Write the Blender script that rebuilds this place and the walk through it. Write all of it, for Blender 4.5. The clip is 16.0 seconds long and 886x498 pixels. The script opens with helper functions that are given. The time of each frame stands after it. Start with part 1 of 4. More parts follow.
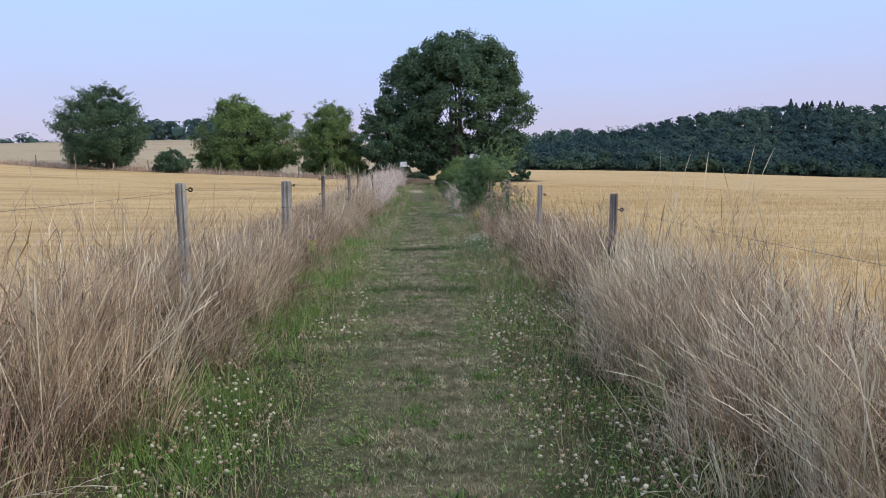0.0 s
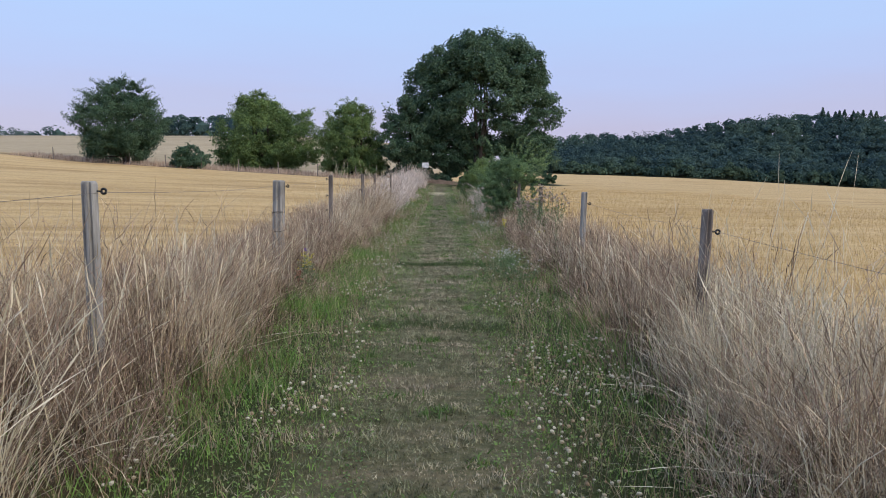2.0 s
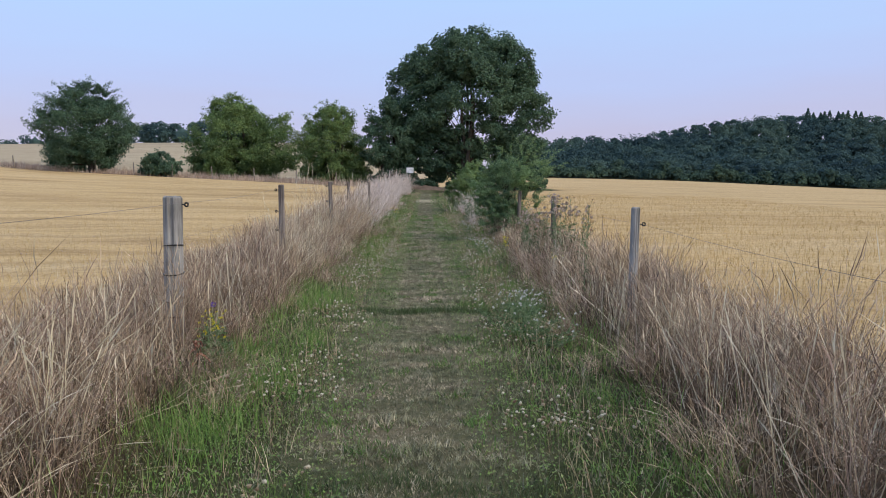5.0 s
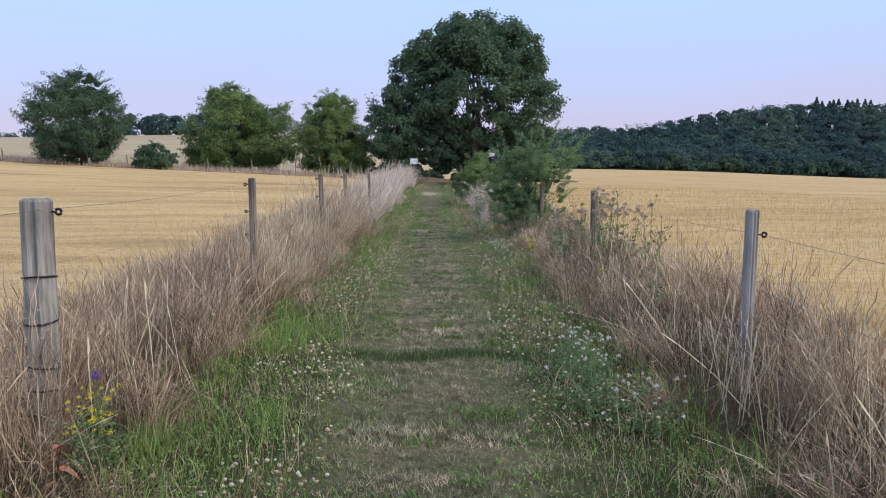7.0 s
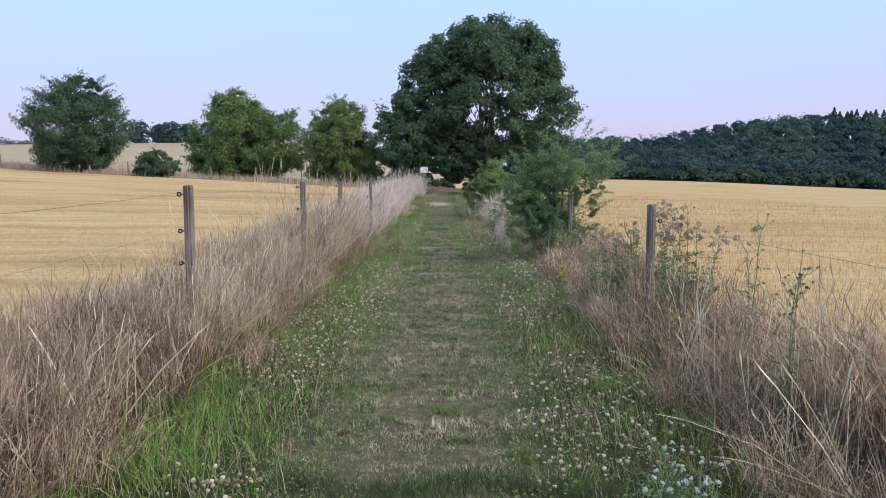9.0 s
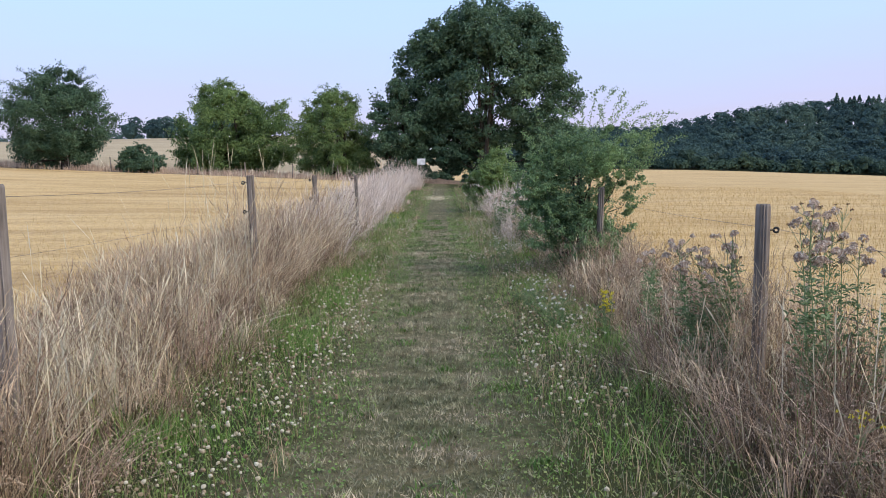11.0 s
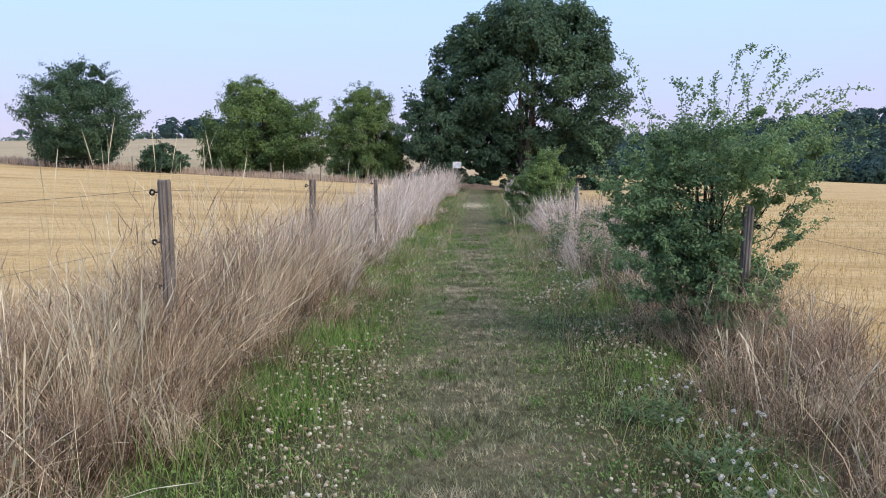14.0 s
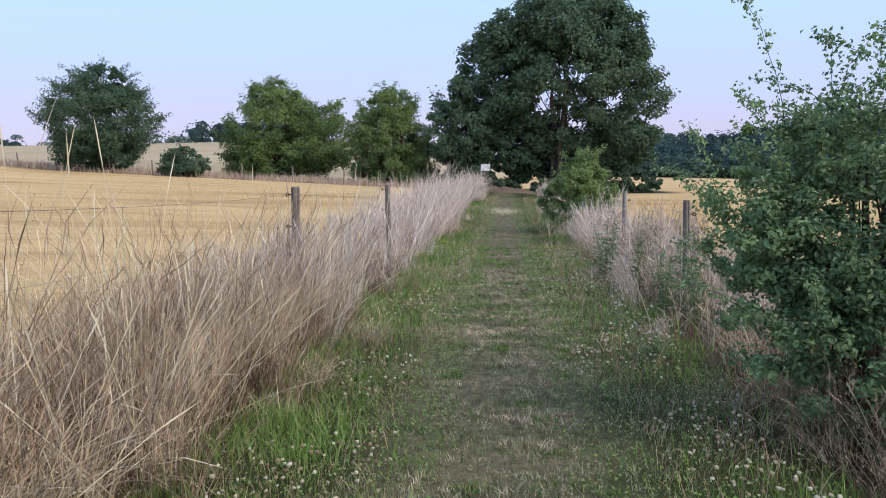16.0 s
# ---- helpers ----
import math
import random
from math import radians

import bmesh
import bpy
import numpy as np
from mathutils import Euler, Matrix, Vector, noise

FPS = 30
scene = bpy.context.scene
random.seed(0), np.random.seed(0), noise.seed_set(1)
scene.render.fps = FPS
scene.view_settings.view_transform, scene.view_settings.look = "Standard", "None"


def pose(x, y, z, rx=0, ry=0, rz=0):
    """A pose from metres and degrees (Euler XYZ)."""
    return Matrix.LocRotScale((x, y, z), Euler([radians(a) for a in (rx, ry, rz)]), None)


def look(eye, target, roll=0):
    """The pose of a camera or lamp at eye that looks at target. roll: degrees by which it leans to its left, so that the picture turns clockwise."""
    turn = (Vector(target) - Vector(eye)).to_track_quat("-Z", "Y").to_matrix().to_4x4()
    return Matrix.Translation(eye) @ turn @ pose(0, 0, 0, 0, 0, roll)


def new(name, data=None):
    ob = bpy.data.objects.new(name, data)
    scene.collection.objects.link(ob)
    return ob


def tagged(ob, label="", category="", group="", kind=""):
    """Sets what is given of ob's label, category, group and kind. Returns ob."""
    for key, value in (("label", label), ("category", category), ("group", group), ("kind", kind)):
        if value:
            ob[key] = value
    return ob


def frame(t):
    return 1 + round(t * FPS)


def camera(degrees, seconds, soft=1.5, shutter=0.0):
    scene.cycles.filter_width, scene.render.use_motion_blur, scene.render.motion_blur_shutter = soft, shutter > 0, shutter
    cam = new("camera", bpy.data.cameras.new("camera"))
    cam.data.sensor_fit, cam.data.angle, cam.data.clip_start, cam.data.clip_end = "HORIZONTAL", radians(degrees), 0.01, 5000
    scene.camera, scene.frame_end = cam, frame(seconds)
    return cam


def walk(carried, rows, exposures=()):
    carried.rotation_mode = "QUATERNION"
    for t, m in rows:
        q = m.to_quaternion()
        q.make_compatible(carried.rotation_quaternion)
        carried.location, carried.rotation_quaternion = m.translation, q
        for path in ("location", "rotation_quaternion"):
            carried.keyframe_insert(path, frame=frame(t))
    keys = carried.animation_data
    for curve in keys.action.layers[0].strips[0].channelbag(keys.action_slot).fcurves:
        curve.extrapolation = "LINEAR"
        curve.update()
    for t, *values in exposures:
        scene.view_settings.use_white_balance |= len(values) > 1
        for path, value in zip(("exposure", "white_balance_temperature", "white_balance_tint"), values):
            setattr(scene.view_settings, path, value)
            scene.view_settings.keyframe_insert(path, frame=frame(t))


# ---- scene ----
cam = camera(62.9, 16.0, soft=1.0)
PATH = [
    (0, (0.283, 0.687, 1.522), (0.246, 2.676, 1.309), -1.1),
    (0.5, (0.274, 1.213, 1.534), (0.225, 3.203, 1.34), -0.5),
    (1, (0.256, 1.734, 1.561), (0.257, 3.727, 1.389), -0.2),
    (1.5, (0.252, 2.279, 1.542), (0.21, 4.27, 1.354), -0.6),
    (2, (0.209, 2.855, 1.52), (0.115, 4.842, 1.312), 0.2),
    (2.5, (0.204, 3.415, 1.546), (0.117, 5.403, 1.347), 0.2),
    (3, (0.185, 3.984, 1.534), (0.091, 5.973, 1.34), -0.3),
    (3.5, (0.136, 4.575, 1.56), (0.081, 6.565, 1.366), -0.4),
    (3.7, (0.129, 4.821, 1.562), (0.08, 6.81, 1.365), -0.6),
    (5.8, (-0.035, 7.368, 1.552), (-0.096, 9.358, 1.365), -0.3),
    (6, (-0.059, 7.603, 1.554), (-0.104, 9.594, 1.373), -0.6),
    (6.5, (-0.103, 8.226, 1.534), (-0.172, 10.214, 1.325), -0.9),
    (7, (-0.144, 8.863, 1.544), (-0.213, 10.85, 1.326), -0.7),
    (7.5, (-0.132, 9.493, 1.532), (-0.227, 11.481, 1.33), -0.3),
    (8, (-0.157, 10.149, 1.517), (-0.255, 12.138, 1.328), 0.0),
    (8.2, (-0.17, 10.365, 1.517), (-0.263, 12.355, 1.341), 0.0),
    (10.3, (-0.183, 13.222, 1.487), (-0.303, 15.206, 1.263), -1.2),
    (10.5, (-0.247, 13.492, 1.506), (-0.34, 15.477, 1.285), -1.1),
    (11, (-0.25, 14.14, 1.488), (-0.351, 16.126, 1.275), -1.2),
    (11.5, (-0.272, 14.796, 1.472), (-0.38, 16.78, 1.24), -0.7),
    (12, (-0.334, 15.444, 1.491), (-0.432, 17.43, 1.277), -0.5),
    (12.5, (-0.42, 16.028, 1.491), (-0.608, 18.007, 1.27), -0.4),
    (13, (-0.5, 16.642, 1.508), (-0.648, 18.623, 1.282), -0.5),
    (13.5, (-0.525, 17.216, 1.504), (-0.678, 19.199, 1.291), -0.6),
    (14, (-0.557, 17.803, 1.501), (-0.751, 19.784, 1.3), -0.4),
    (14.5, (-0.576, 18.339, 1.517), (-0.769, 20.32, 1.314), -0.4),
    (15, (-0.591, 18.91, 1.512), (-0.83, 20.88, 1.263), 0.1),
    (15.5, (-0.66, 19.479, 1.532), (-0.876, 21.456, 1.314), 0.0),
    (16, (-0.684, 20.083, 1.53), (-0.958, 22.055, 1.337), -0.6),
]
walk(cam, [(t, look(eye, target, roll)) for t, eye, target, roll in PATH],
     [(0, 0.0), (0.5, -0.10), (1, -0.19), (2, -0.09), (3.5, -0.11), (7, 0.07), (11, 0.22), (14.5, 0.24), (16, 0.2)])

# ---- world, sun ----
SUN_ELEV, SUN_TURN = 42.0, 118.0
world = bpy.data.worlds.new("world")
scene.world = world
world.use_nodes = True
wn, wl = world.node_tree.nodes, world.node_tree.links
wn.clear()
w_out = wn.new("ShaderNodeOutputWorld")
w_bg = wn.new("ShaderNodeBackground")
w_sky = wn.new("ShaderNodeTexSky")
w_sky.sky_type, w_sky.sun_disc = "NISHITA", False
w_sky.sun_elevation, w_sky.sun_rotation = radians(SUN_ELEV), radians(SUN_TURN)
w_coord = wn.new("ShaderNodeTexCoord")
w_sep = wn.new("ShaderNodeSeparateXYZ")
w_ramp = wn.new("ShaderNodeValToRGB")
wl.new(w_coord.outputs["Generated"], w_sep.inputs[0])
# thin high veil at dusk: lavender at the horizon, clear blue higher up
w_wisp = wn.new("ShaderNodeTexNoise")
w_wisp.inputs["Scale"].default_value, w_wisp.inputs["Detail"].default_value = 2.2, 4.0
w_map = wn.new("ShaderNodeMapping")
w_map.inputs["Scale"].default_value = (1.0, 1.0, 7.0)
wl.new(w_coord.outputs["Generated"], w_map.inputs[0])
wl.new(w_map.outputs[0], w_wisp.inputs["Vector"])
w_off = wn.new("ShaderNodeMath")
w_off.operation = "MULTIPLY_ADD"
wl.new(w_wisp.outputs["Fac"], w_off.inputs[0])
w_off.inputs[1].default_value = 0.10
wl.new(w_sep.outputs["Z"], w_off.inputs[2])
w_shift = wn.new("ShaderNodeMath")
w_shift.operation = "SUBTRACT"
wl.new(w_off.outputs[0], w_shift.inputs[0])
w_shift.inputs[1].default_value = 0.05
wl.new(w_shift.outputs[0], w_ramp.inputs["Fac"])
stops = [(0.0, (0.52, 0.48, 0.65)), (0.06, (0.51, 0.49, 0.72)), (0.13, (0.48, 0.56, 0.88)), (0.22, (0.46, 0.645, 1.0)), (0.5, (0.40, 0.58, 0.98)), (1.0, (0.36, 0.52, 0.92))]
while len(w_ramp.color_ramp.elements) < len(stops):
    w_ramp.color_ramp.elements.new(0.5)
for el, (p, c) in zip(w_ramp.color_ramp.elements, stops):
    el.position, el.color = p, (*c, 1)
w_gain = wn.new("ShaderNodeMix")
w_gain.data_type = "RGBA"
w_gain.blend_type = "ADD"
w_gain.inputs["Factor"].default_value = 0.02
wl.new(w_ramp.outputs["Color"], w_gain.inputs[6])
wl.new(w_sky.outputs["Color"], w_gain.inputs[7])
wl.new(w_gain.outputs[2], w_bg.inputs["Color"])
w_bg.inputs["Strength"].default_value = 0.98
wl.new(w_bg.outputs[0], w_out.inputs["Surface"])

sun_data = bpy.data.lights.new("sun", "SUN")
sun_data.energy, sun_data.angle, sun_data.color = 2.7, radians(48), (1.0, 0.88, 0.70)
sun = new("sun", sun_data)
az = radians(SUN_TURN)
sun_from = Vector((math.sin(az) * math.cos(radians(SUN_ELEV)), math.cos(az) * math.cos(radians(SUN_ELEV)), math.sin(radians(SUN_ELEV))))
sun.matrix_world = look(sun_from * 50, (0, 0, 0))

rng = np.random.default_rng(7)


# ---- plan of the place ----
def centre(y):
    return 0.30 - 0.052 * np.minimum(y, 75)


def left_edge(y):
    return -1.30 - 0.045 * np.minimum(y, 75)


def right_edge(y):
    return 1.75 - 0.047 * np.minimum(y, 75)


def ss(a, b, v):
    t = np.clip((v - a) / (b - a), 0, 1)
    return t * t * (3 - 2 * t)


def height(x, y):
    """Height of the ground: level along the path, a slope up to the left far field, a hill under the woods."""
    x, y = np.asarray(x, float), np.asarray(y, float)
    side = ss(0, -22, x)
    h = 0.058 * np.clip(-x, 0, 45) * ss(22, 74, y) + side * 8.2 * ss(88, 215, y)
    h = h + 0.35 * ss(30, 75, y)
    h = h + 0.7 * ss(-36, -54, x) * ss(30, 72, y)
    h = h - 0.03 * np.clip(x - 10, 0, 150) * ss(12, 60, y) + 1.6 * ss(140, 250, y) * (1 - ss(60, 140, x)) * ss(0, 15, x)
    h = h + ss(250, 335, y) * ss(8, 50, x) * (8.4 + 13.1 * ss(55, 140, x) - 2 * ss(160, 220, x))
    h = h + 0.03 * np.sin(x * 1.3 + y * 0.35) * np.sin(y * 0.9) * ss(1.6, 3.0, np.abs(x - centre(y)))
    return h


# ---- mesh building ----
class Geo:
    """Gathers triangles as arrays and makes one mesh of them."""

    def __init__(self):
        self.v, self.f, self.m, self.n = [], [], [], 0

    def add(self, v, f, m=0):
        v, f = np.asarray(v, float).reshape(-1, 3), np.asarray(f, int).reshape(-1, 3)
        self.v.append(v)
        self.f.append(f + self.n)
        self.m.append(np.full(len(f), m, int))
        self.n += len(v)

    def mesh(self, name, mats, smooth=False):
        v, f, mi = np.concatenate(self.v), np.concatenate(self.f), np.concatenate(self.m)
        me = bpy.data.meshes.new(name)
        me.vertices.add(len(v))
        me.vertices.foreach_set("co", v.ravel())
        me.loops.add(len(f) * 3)
        me.loops.foreach_set("vertex_index", f.ravel())
        me.polygons.add(len(f))
        me.polygons.foreach_set("loop_start", np.arange(0, len(f) * 3, 3))
        for m in mats if isinstance(mats, (list, tuple)) else [mats]:
            me.materials.append(m)
        me.polygons.foreach_set("material_index", mi)
        me.polygons.foreach_set("use_smooth", np.full(len(f), smooth))
        me.update(calc_edges=True)
        return me

    def tube(self, pts, radii, sides=6, m=0, cap=True):
        pts = np.asarray(pts, float)
        k = len(pts)
        d = np.gradient(pts, axis=0)
        d /= np.linalg.norm(d, axis=1)[:, None] + 1e-9
        ref = np.where(np.abs(d[:, 2:3]) > 0.9, [[1.0, 0, 0]], [[0, 0, 1.0]])
        a = np.cross(d, ref)
        a /= np.linalg.norm(a, axis=1)[:, None] + 1e-9
        b = np.cross(d, a)
        th = np.arange(sides) * 2 * math.pi / sides
        r = np.asarray(radii, float).reshape(-1, 1, 1)
        v = pts[:, None, :] + r * (np.cos(th)[None, :, None] * a[:, None, :] + np.sin(th)[None, :, None] * b[:, None, :])
        v = v.reshape(-1, 3)
        f = []
        for i in range(k - 1):
            for j in range(sides):
                p, q = i * sides + j, i * sides + (j + 1) % sides
                f += [(p, q, q + sides), (p, q + sides, p + sides)]
        self.add(v, f, m)
        if cap:
            for i, flip in ((0, 1), (k - 1, 0)):
                fan = [(0, j, j + 1) if flip else (j + 1, j, 0) for j in range(1, sides - 1)]
                self.add(v[i * sides:(i + 1) * sides], fan, m)

    def strips(self, base, h, width, lean, turn, profile, face=None, m=0, bend=2.6, kink=0.0):
        """Many blades: rows of the profile (s, width factor), bent over by lean towards turn, ending in a tip."""
        n = len(h)
        base = np.asarray(base, float)
        face = rng.uniform(0, math.pi * 2, n) if face is None else face
        side = np.stack([np.cos(face), np.sin(face), np.zeros(n)], 1)
        out = np.stack([np.cos(turn), np.sin(turn), np.zeros(n)], 1)
        rows = len(profile)
        per = rows * 2 + 1
        v = np.empty((n, per, 3))
        for i, (s, wf) in enumerate(list(profile) + [(1.0, 0.0)]):
            c = base + out * (lean * h * (0.55 * s + 0.45 * s ** bend))[:, None]
            c[:, 2] += h * (s - 0.36 * np.minimum(lean, 1.2) ** 2 * s ** 1.8)
            if i:
                c[:, :2] += rng.normal(0, kink, (n, 2)) * h[:, None]
            if i < rows:
                v[:, i * 2] = c - side * (width * wf * 0.5)[:, None]
                v[:, i * 2 + 1] = c + side * (width * wf * 0.5)[:, None]
            else:
                v[:, i * 2] = c
        f = []
        for i in range(rows - 1):
            f += [(2 * i, 2 * i + 1, 2 * i + 3), (2 * i, 2 * i + 3, 2 * i + 2)]
        f.append((2 * rows - 2, 2 * rows - 1, 2 * rows))
        f = (np.array(f)[None] + (np.arange(n) * per)[:, None, None]).reshape(-1, 3)
        self.add(v.reshape(-1, 3), f, m)
        return v

    def leaves(self, c, size, nrm, m=0, ratio=0.6, fold=0.25):
        """Folded lozenge leaves at c, facing about nrm."""
        n = len(c)
        r = rng.normal(size=(n, 3))
        a = np.cross(nrm, r)
        a /= np.linalg.norm(a, axis=1)[:, None] + 1e-9
        b = np.cross(nrm, a)
        s = np.asarray(size)[:, None]
        up = nrm * s * fold
        v = np.stack([c - a * s * 0.5, c + b * s * ratio * 0.5 + up, c + a * s * 0.5, c - b * s * ratio * 0.5 + up], 1)
        f = np.array([(0, 1, 2), (0, 2, 3)])[None] + (np.arange(n) * 4)[:, None, None]
        self.add(v.reshape(-1, 3), f.reshape(-1, 3), m)


def unit(n, r=None):
    v = (r or rng).normal(size=(n, 3))
    return v / np.linalg.norm(v, axis=1)[:, None]


def part(name, geo, mats, parent=None, label="", smooth=False):
    ob = new(name, geo.mesh(name, mats, smooth))
    if parent is not None:
        ob.parent = parent
    return tagged(ob, label)


# ---- materials ----
def nodes_of(name):
    mat = bpy.data.materials.new(name)
    mat.use_nodes = True
    nt = mat.node_tree
    nt.nodes.clear()
    return mat, nt.nodes, nt.links


def ramp(nodes, cols, positions=None):
    r = nodes.new("ShaderNodeValToRGB")
    k = len(cols)
    while len(r.color_ramp.elements) < k:
        r.color_ramp.elements.new(0.5)
    for i, el in enumerate(r.color_ramp.elements):
        el.position = positions[i] if positions else i / (k - 1)
        el.color = (*cols[i], 1)
    return r


def mixc(nodes, links, fac, a, b, blend="MIX"):
    m = nodes.new("ShaderNodeMix")
    m.data_type, m.blend_type = "RGBA", blend
    for sock, val in ((m.inputs["Factor"], fac), (m.inputs[6], a), (m.inputs[7], b)):
        if isinstance(val, (int, float)):
            sock.default_value = val
        elif isinstance(val, tuple):
            sock.default_value = (*val, 1)
        else:
            links.new(val, sock)
    return m.outputs[2]


def noise_fac(nodes, links, scale, detail=3.0, stretch=(1, 1, 1), rough=0.55):
    tc = nodes.new("ShaderNodeNewGeometry")
    mp = nodes.new("ShaderNodeMapping")
    mp.inputs["Scale"].default_value = stretch
    links.new(tc.outputs["Position"], mp.inputs[0])
    n = nodes.new("ShaderNodeTexNoise")
    n.inputs["Scale"].default_value, n.inputs["Detail"].default_value, n.inputs["Roughness"].default_value = scale, detail, rough
    links.new(mp.outputs[0], n.inputs["Vector"])
    return n.outputs["Fac"]


def plant(name, cols, patch=0.5, patch_cols=None, rough=0.6, through_light=0.2, spec=0.25, weight=0.5, stretch=(1, 1, 1), tuft=0.0, tuft_range=(0.5, 1.3)):
    """Leaf or straw: colour varies from piece to piece and in patches over the ground; some light passes through."""
    mat, nodes, links = nodes_of(name)
    geo = nodes.new("ShaderNodeNewGeometry")
    r = ramp(nodes, cols)
    links.new(geo.outputs["Random Per Island"], r.inputs[0])
    col = r.outputs[0]
    if patch_cols:
        nf = noise_fac(nodes, links, patch, 3.0, stretch)
        pr = ramp(nodes, patch_cols, [0.36 + 0.28 * i / (len(patch_cols) - 1) for i in range(len(patch_cols))])
        links.new(nf, pr.inputs[0])
        col = mixc(nodes, links, weight, col, pr.outputs[0])
    if tuft:
        # greener, browner and paler tufts side by side
        lo, hi = tuft_range
        tr_ = ramp(nodes, [(lo, lo * 0.96, lo * 0.92), (hi, hi, hi)], [0.36, 0.64])
        links.new(noise_fac(nodes, links, tuft, 2.0), tr_.inputs[0])
        col = mixc(nodes, links, 1.0, col, tr_.outputs[0], "MULTIPLY")
    bs = nodes.new("ShaderNodeBsdfPrincipled")
    bs.inputs["Roughness"].default_value, bs.inputs["Specular IOR Level"].default_value = rough, spec
    links.new(col, bs.inputs["Base Color"])
    tr = nodes.new("ShaderNodeBsdfTranslucent")
    links.new(col, tr.inputs["Color"])
    mx = nodes.new("ShaderNodeMixShader")
    mx.inputs[0].default_value = through_light
    links.new(bs.outputs[0], mx.inputs[1])
    links.new(tr.outputs[0], mx.inputs[2])
    out = nodes.new("ShaderNodeOutputMaterial")
    links.new(mx.outputs[0], out.inputs[0])
    return mat


def solid(name, cols, scale=8.0, rough=0.7, metal=0.0, stretch=(1, 1, 1), bump=0.3, detail=6.0, spec=0.3):
    mat, nodes, links = nodes_of(name)
    nf = noise_fac(nodes, links, scale, detail, stretch, 0.65)
    r = ramp(nodes, cols, [0.3 + 0.4 * i / (len(cols) - 1) for i in range(len(cols))])
    links.new(nf, r.inputs[0])
    big = noise_fac(nodes, links, scale * 0.15, 2.0)
    br = ramp(nodes, [(0.72, 0.72, 0.72), (1.1, 1.1, 1.1)], [0.3, 0.7])
    links.new(big, br.inputs[0])
    col = mixc(nodes, links, 1.0, r.outputs[0], br.outputs[0], "MULTIPLY")
    bs = nodes.new("ShaderNodeBsdfPrincipled")
    bs.inputs["Roughness"].default_value, bs.inputs["Metallic"].default_value, bs.inputs["Specular IOR Level"].default_value = rough, metal, spec
    links.new(col, bs.inputs["Base Color"])
    if bump:
        bp = nodes.new("ShaderNodeBump")
        bp.inputs["Strength"].default_value, bp.inputs["Distance"].default_value = bump, 0.01
        links.new(nf, bp.inputs["Height"])
        links.new(bp.outputs[0], bs.inputs["Normal"])
    out = nodes.new("ShaderNodeOutputMaterial")
    links.new(bs.outputs[0], out.inputs[0])
    return mat


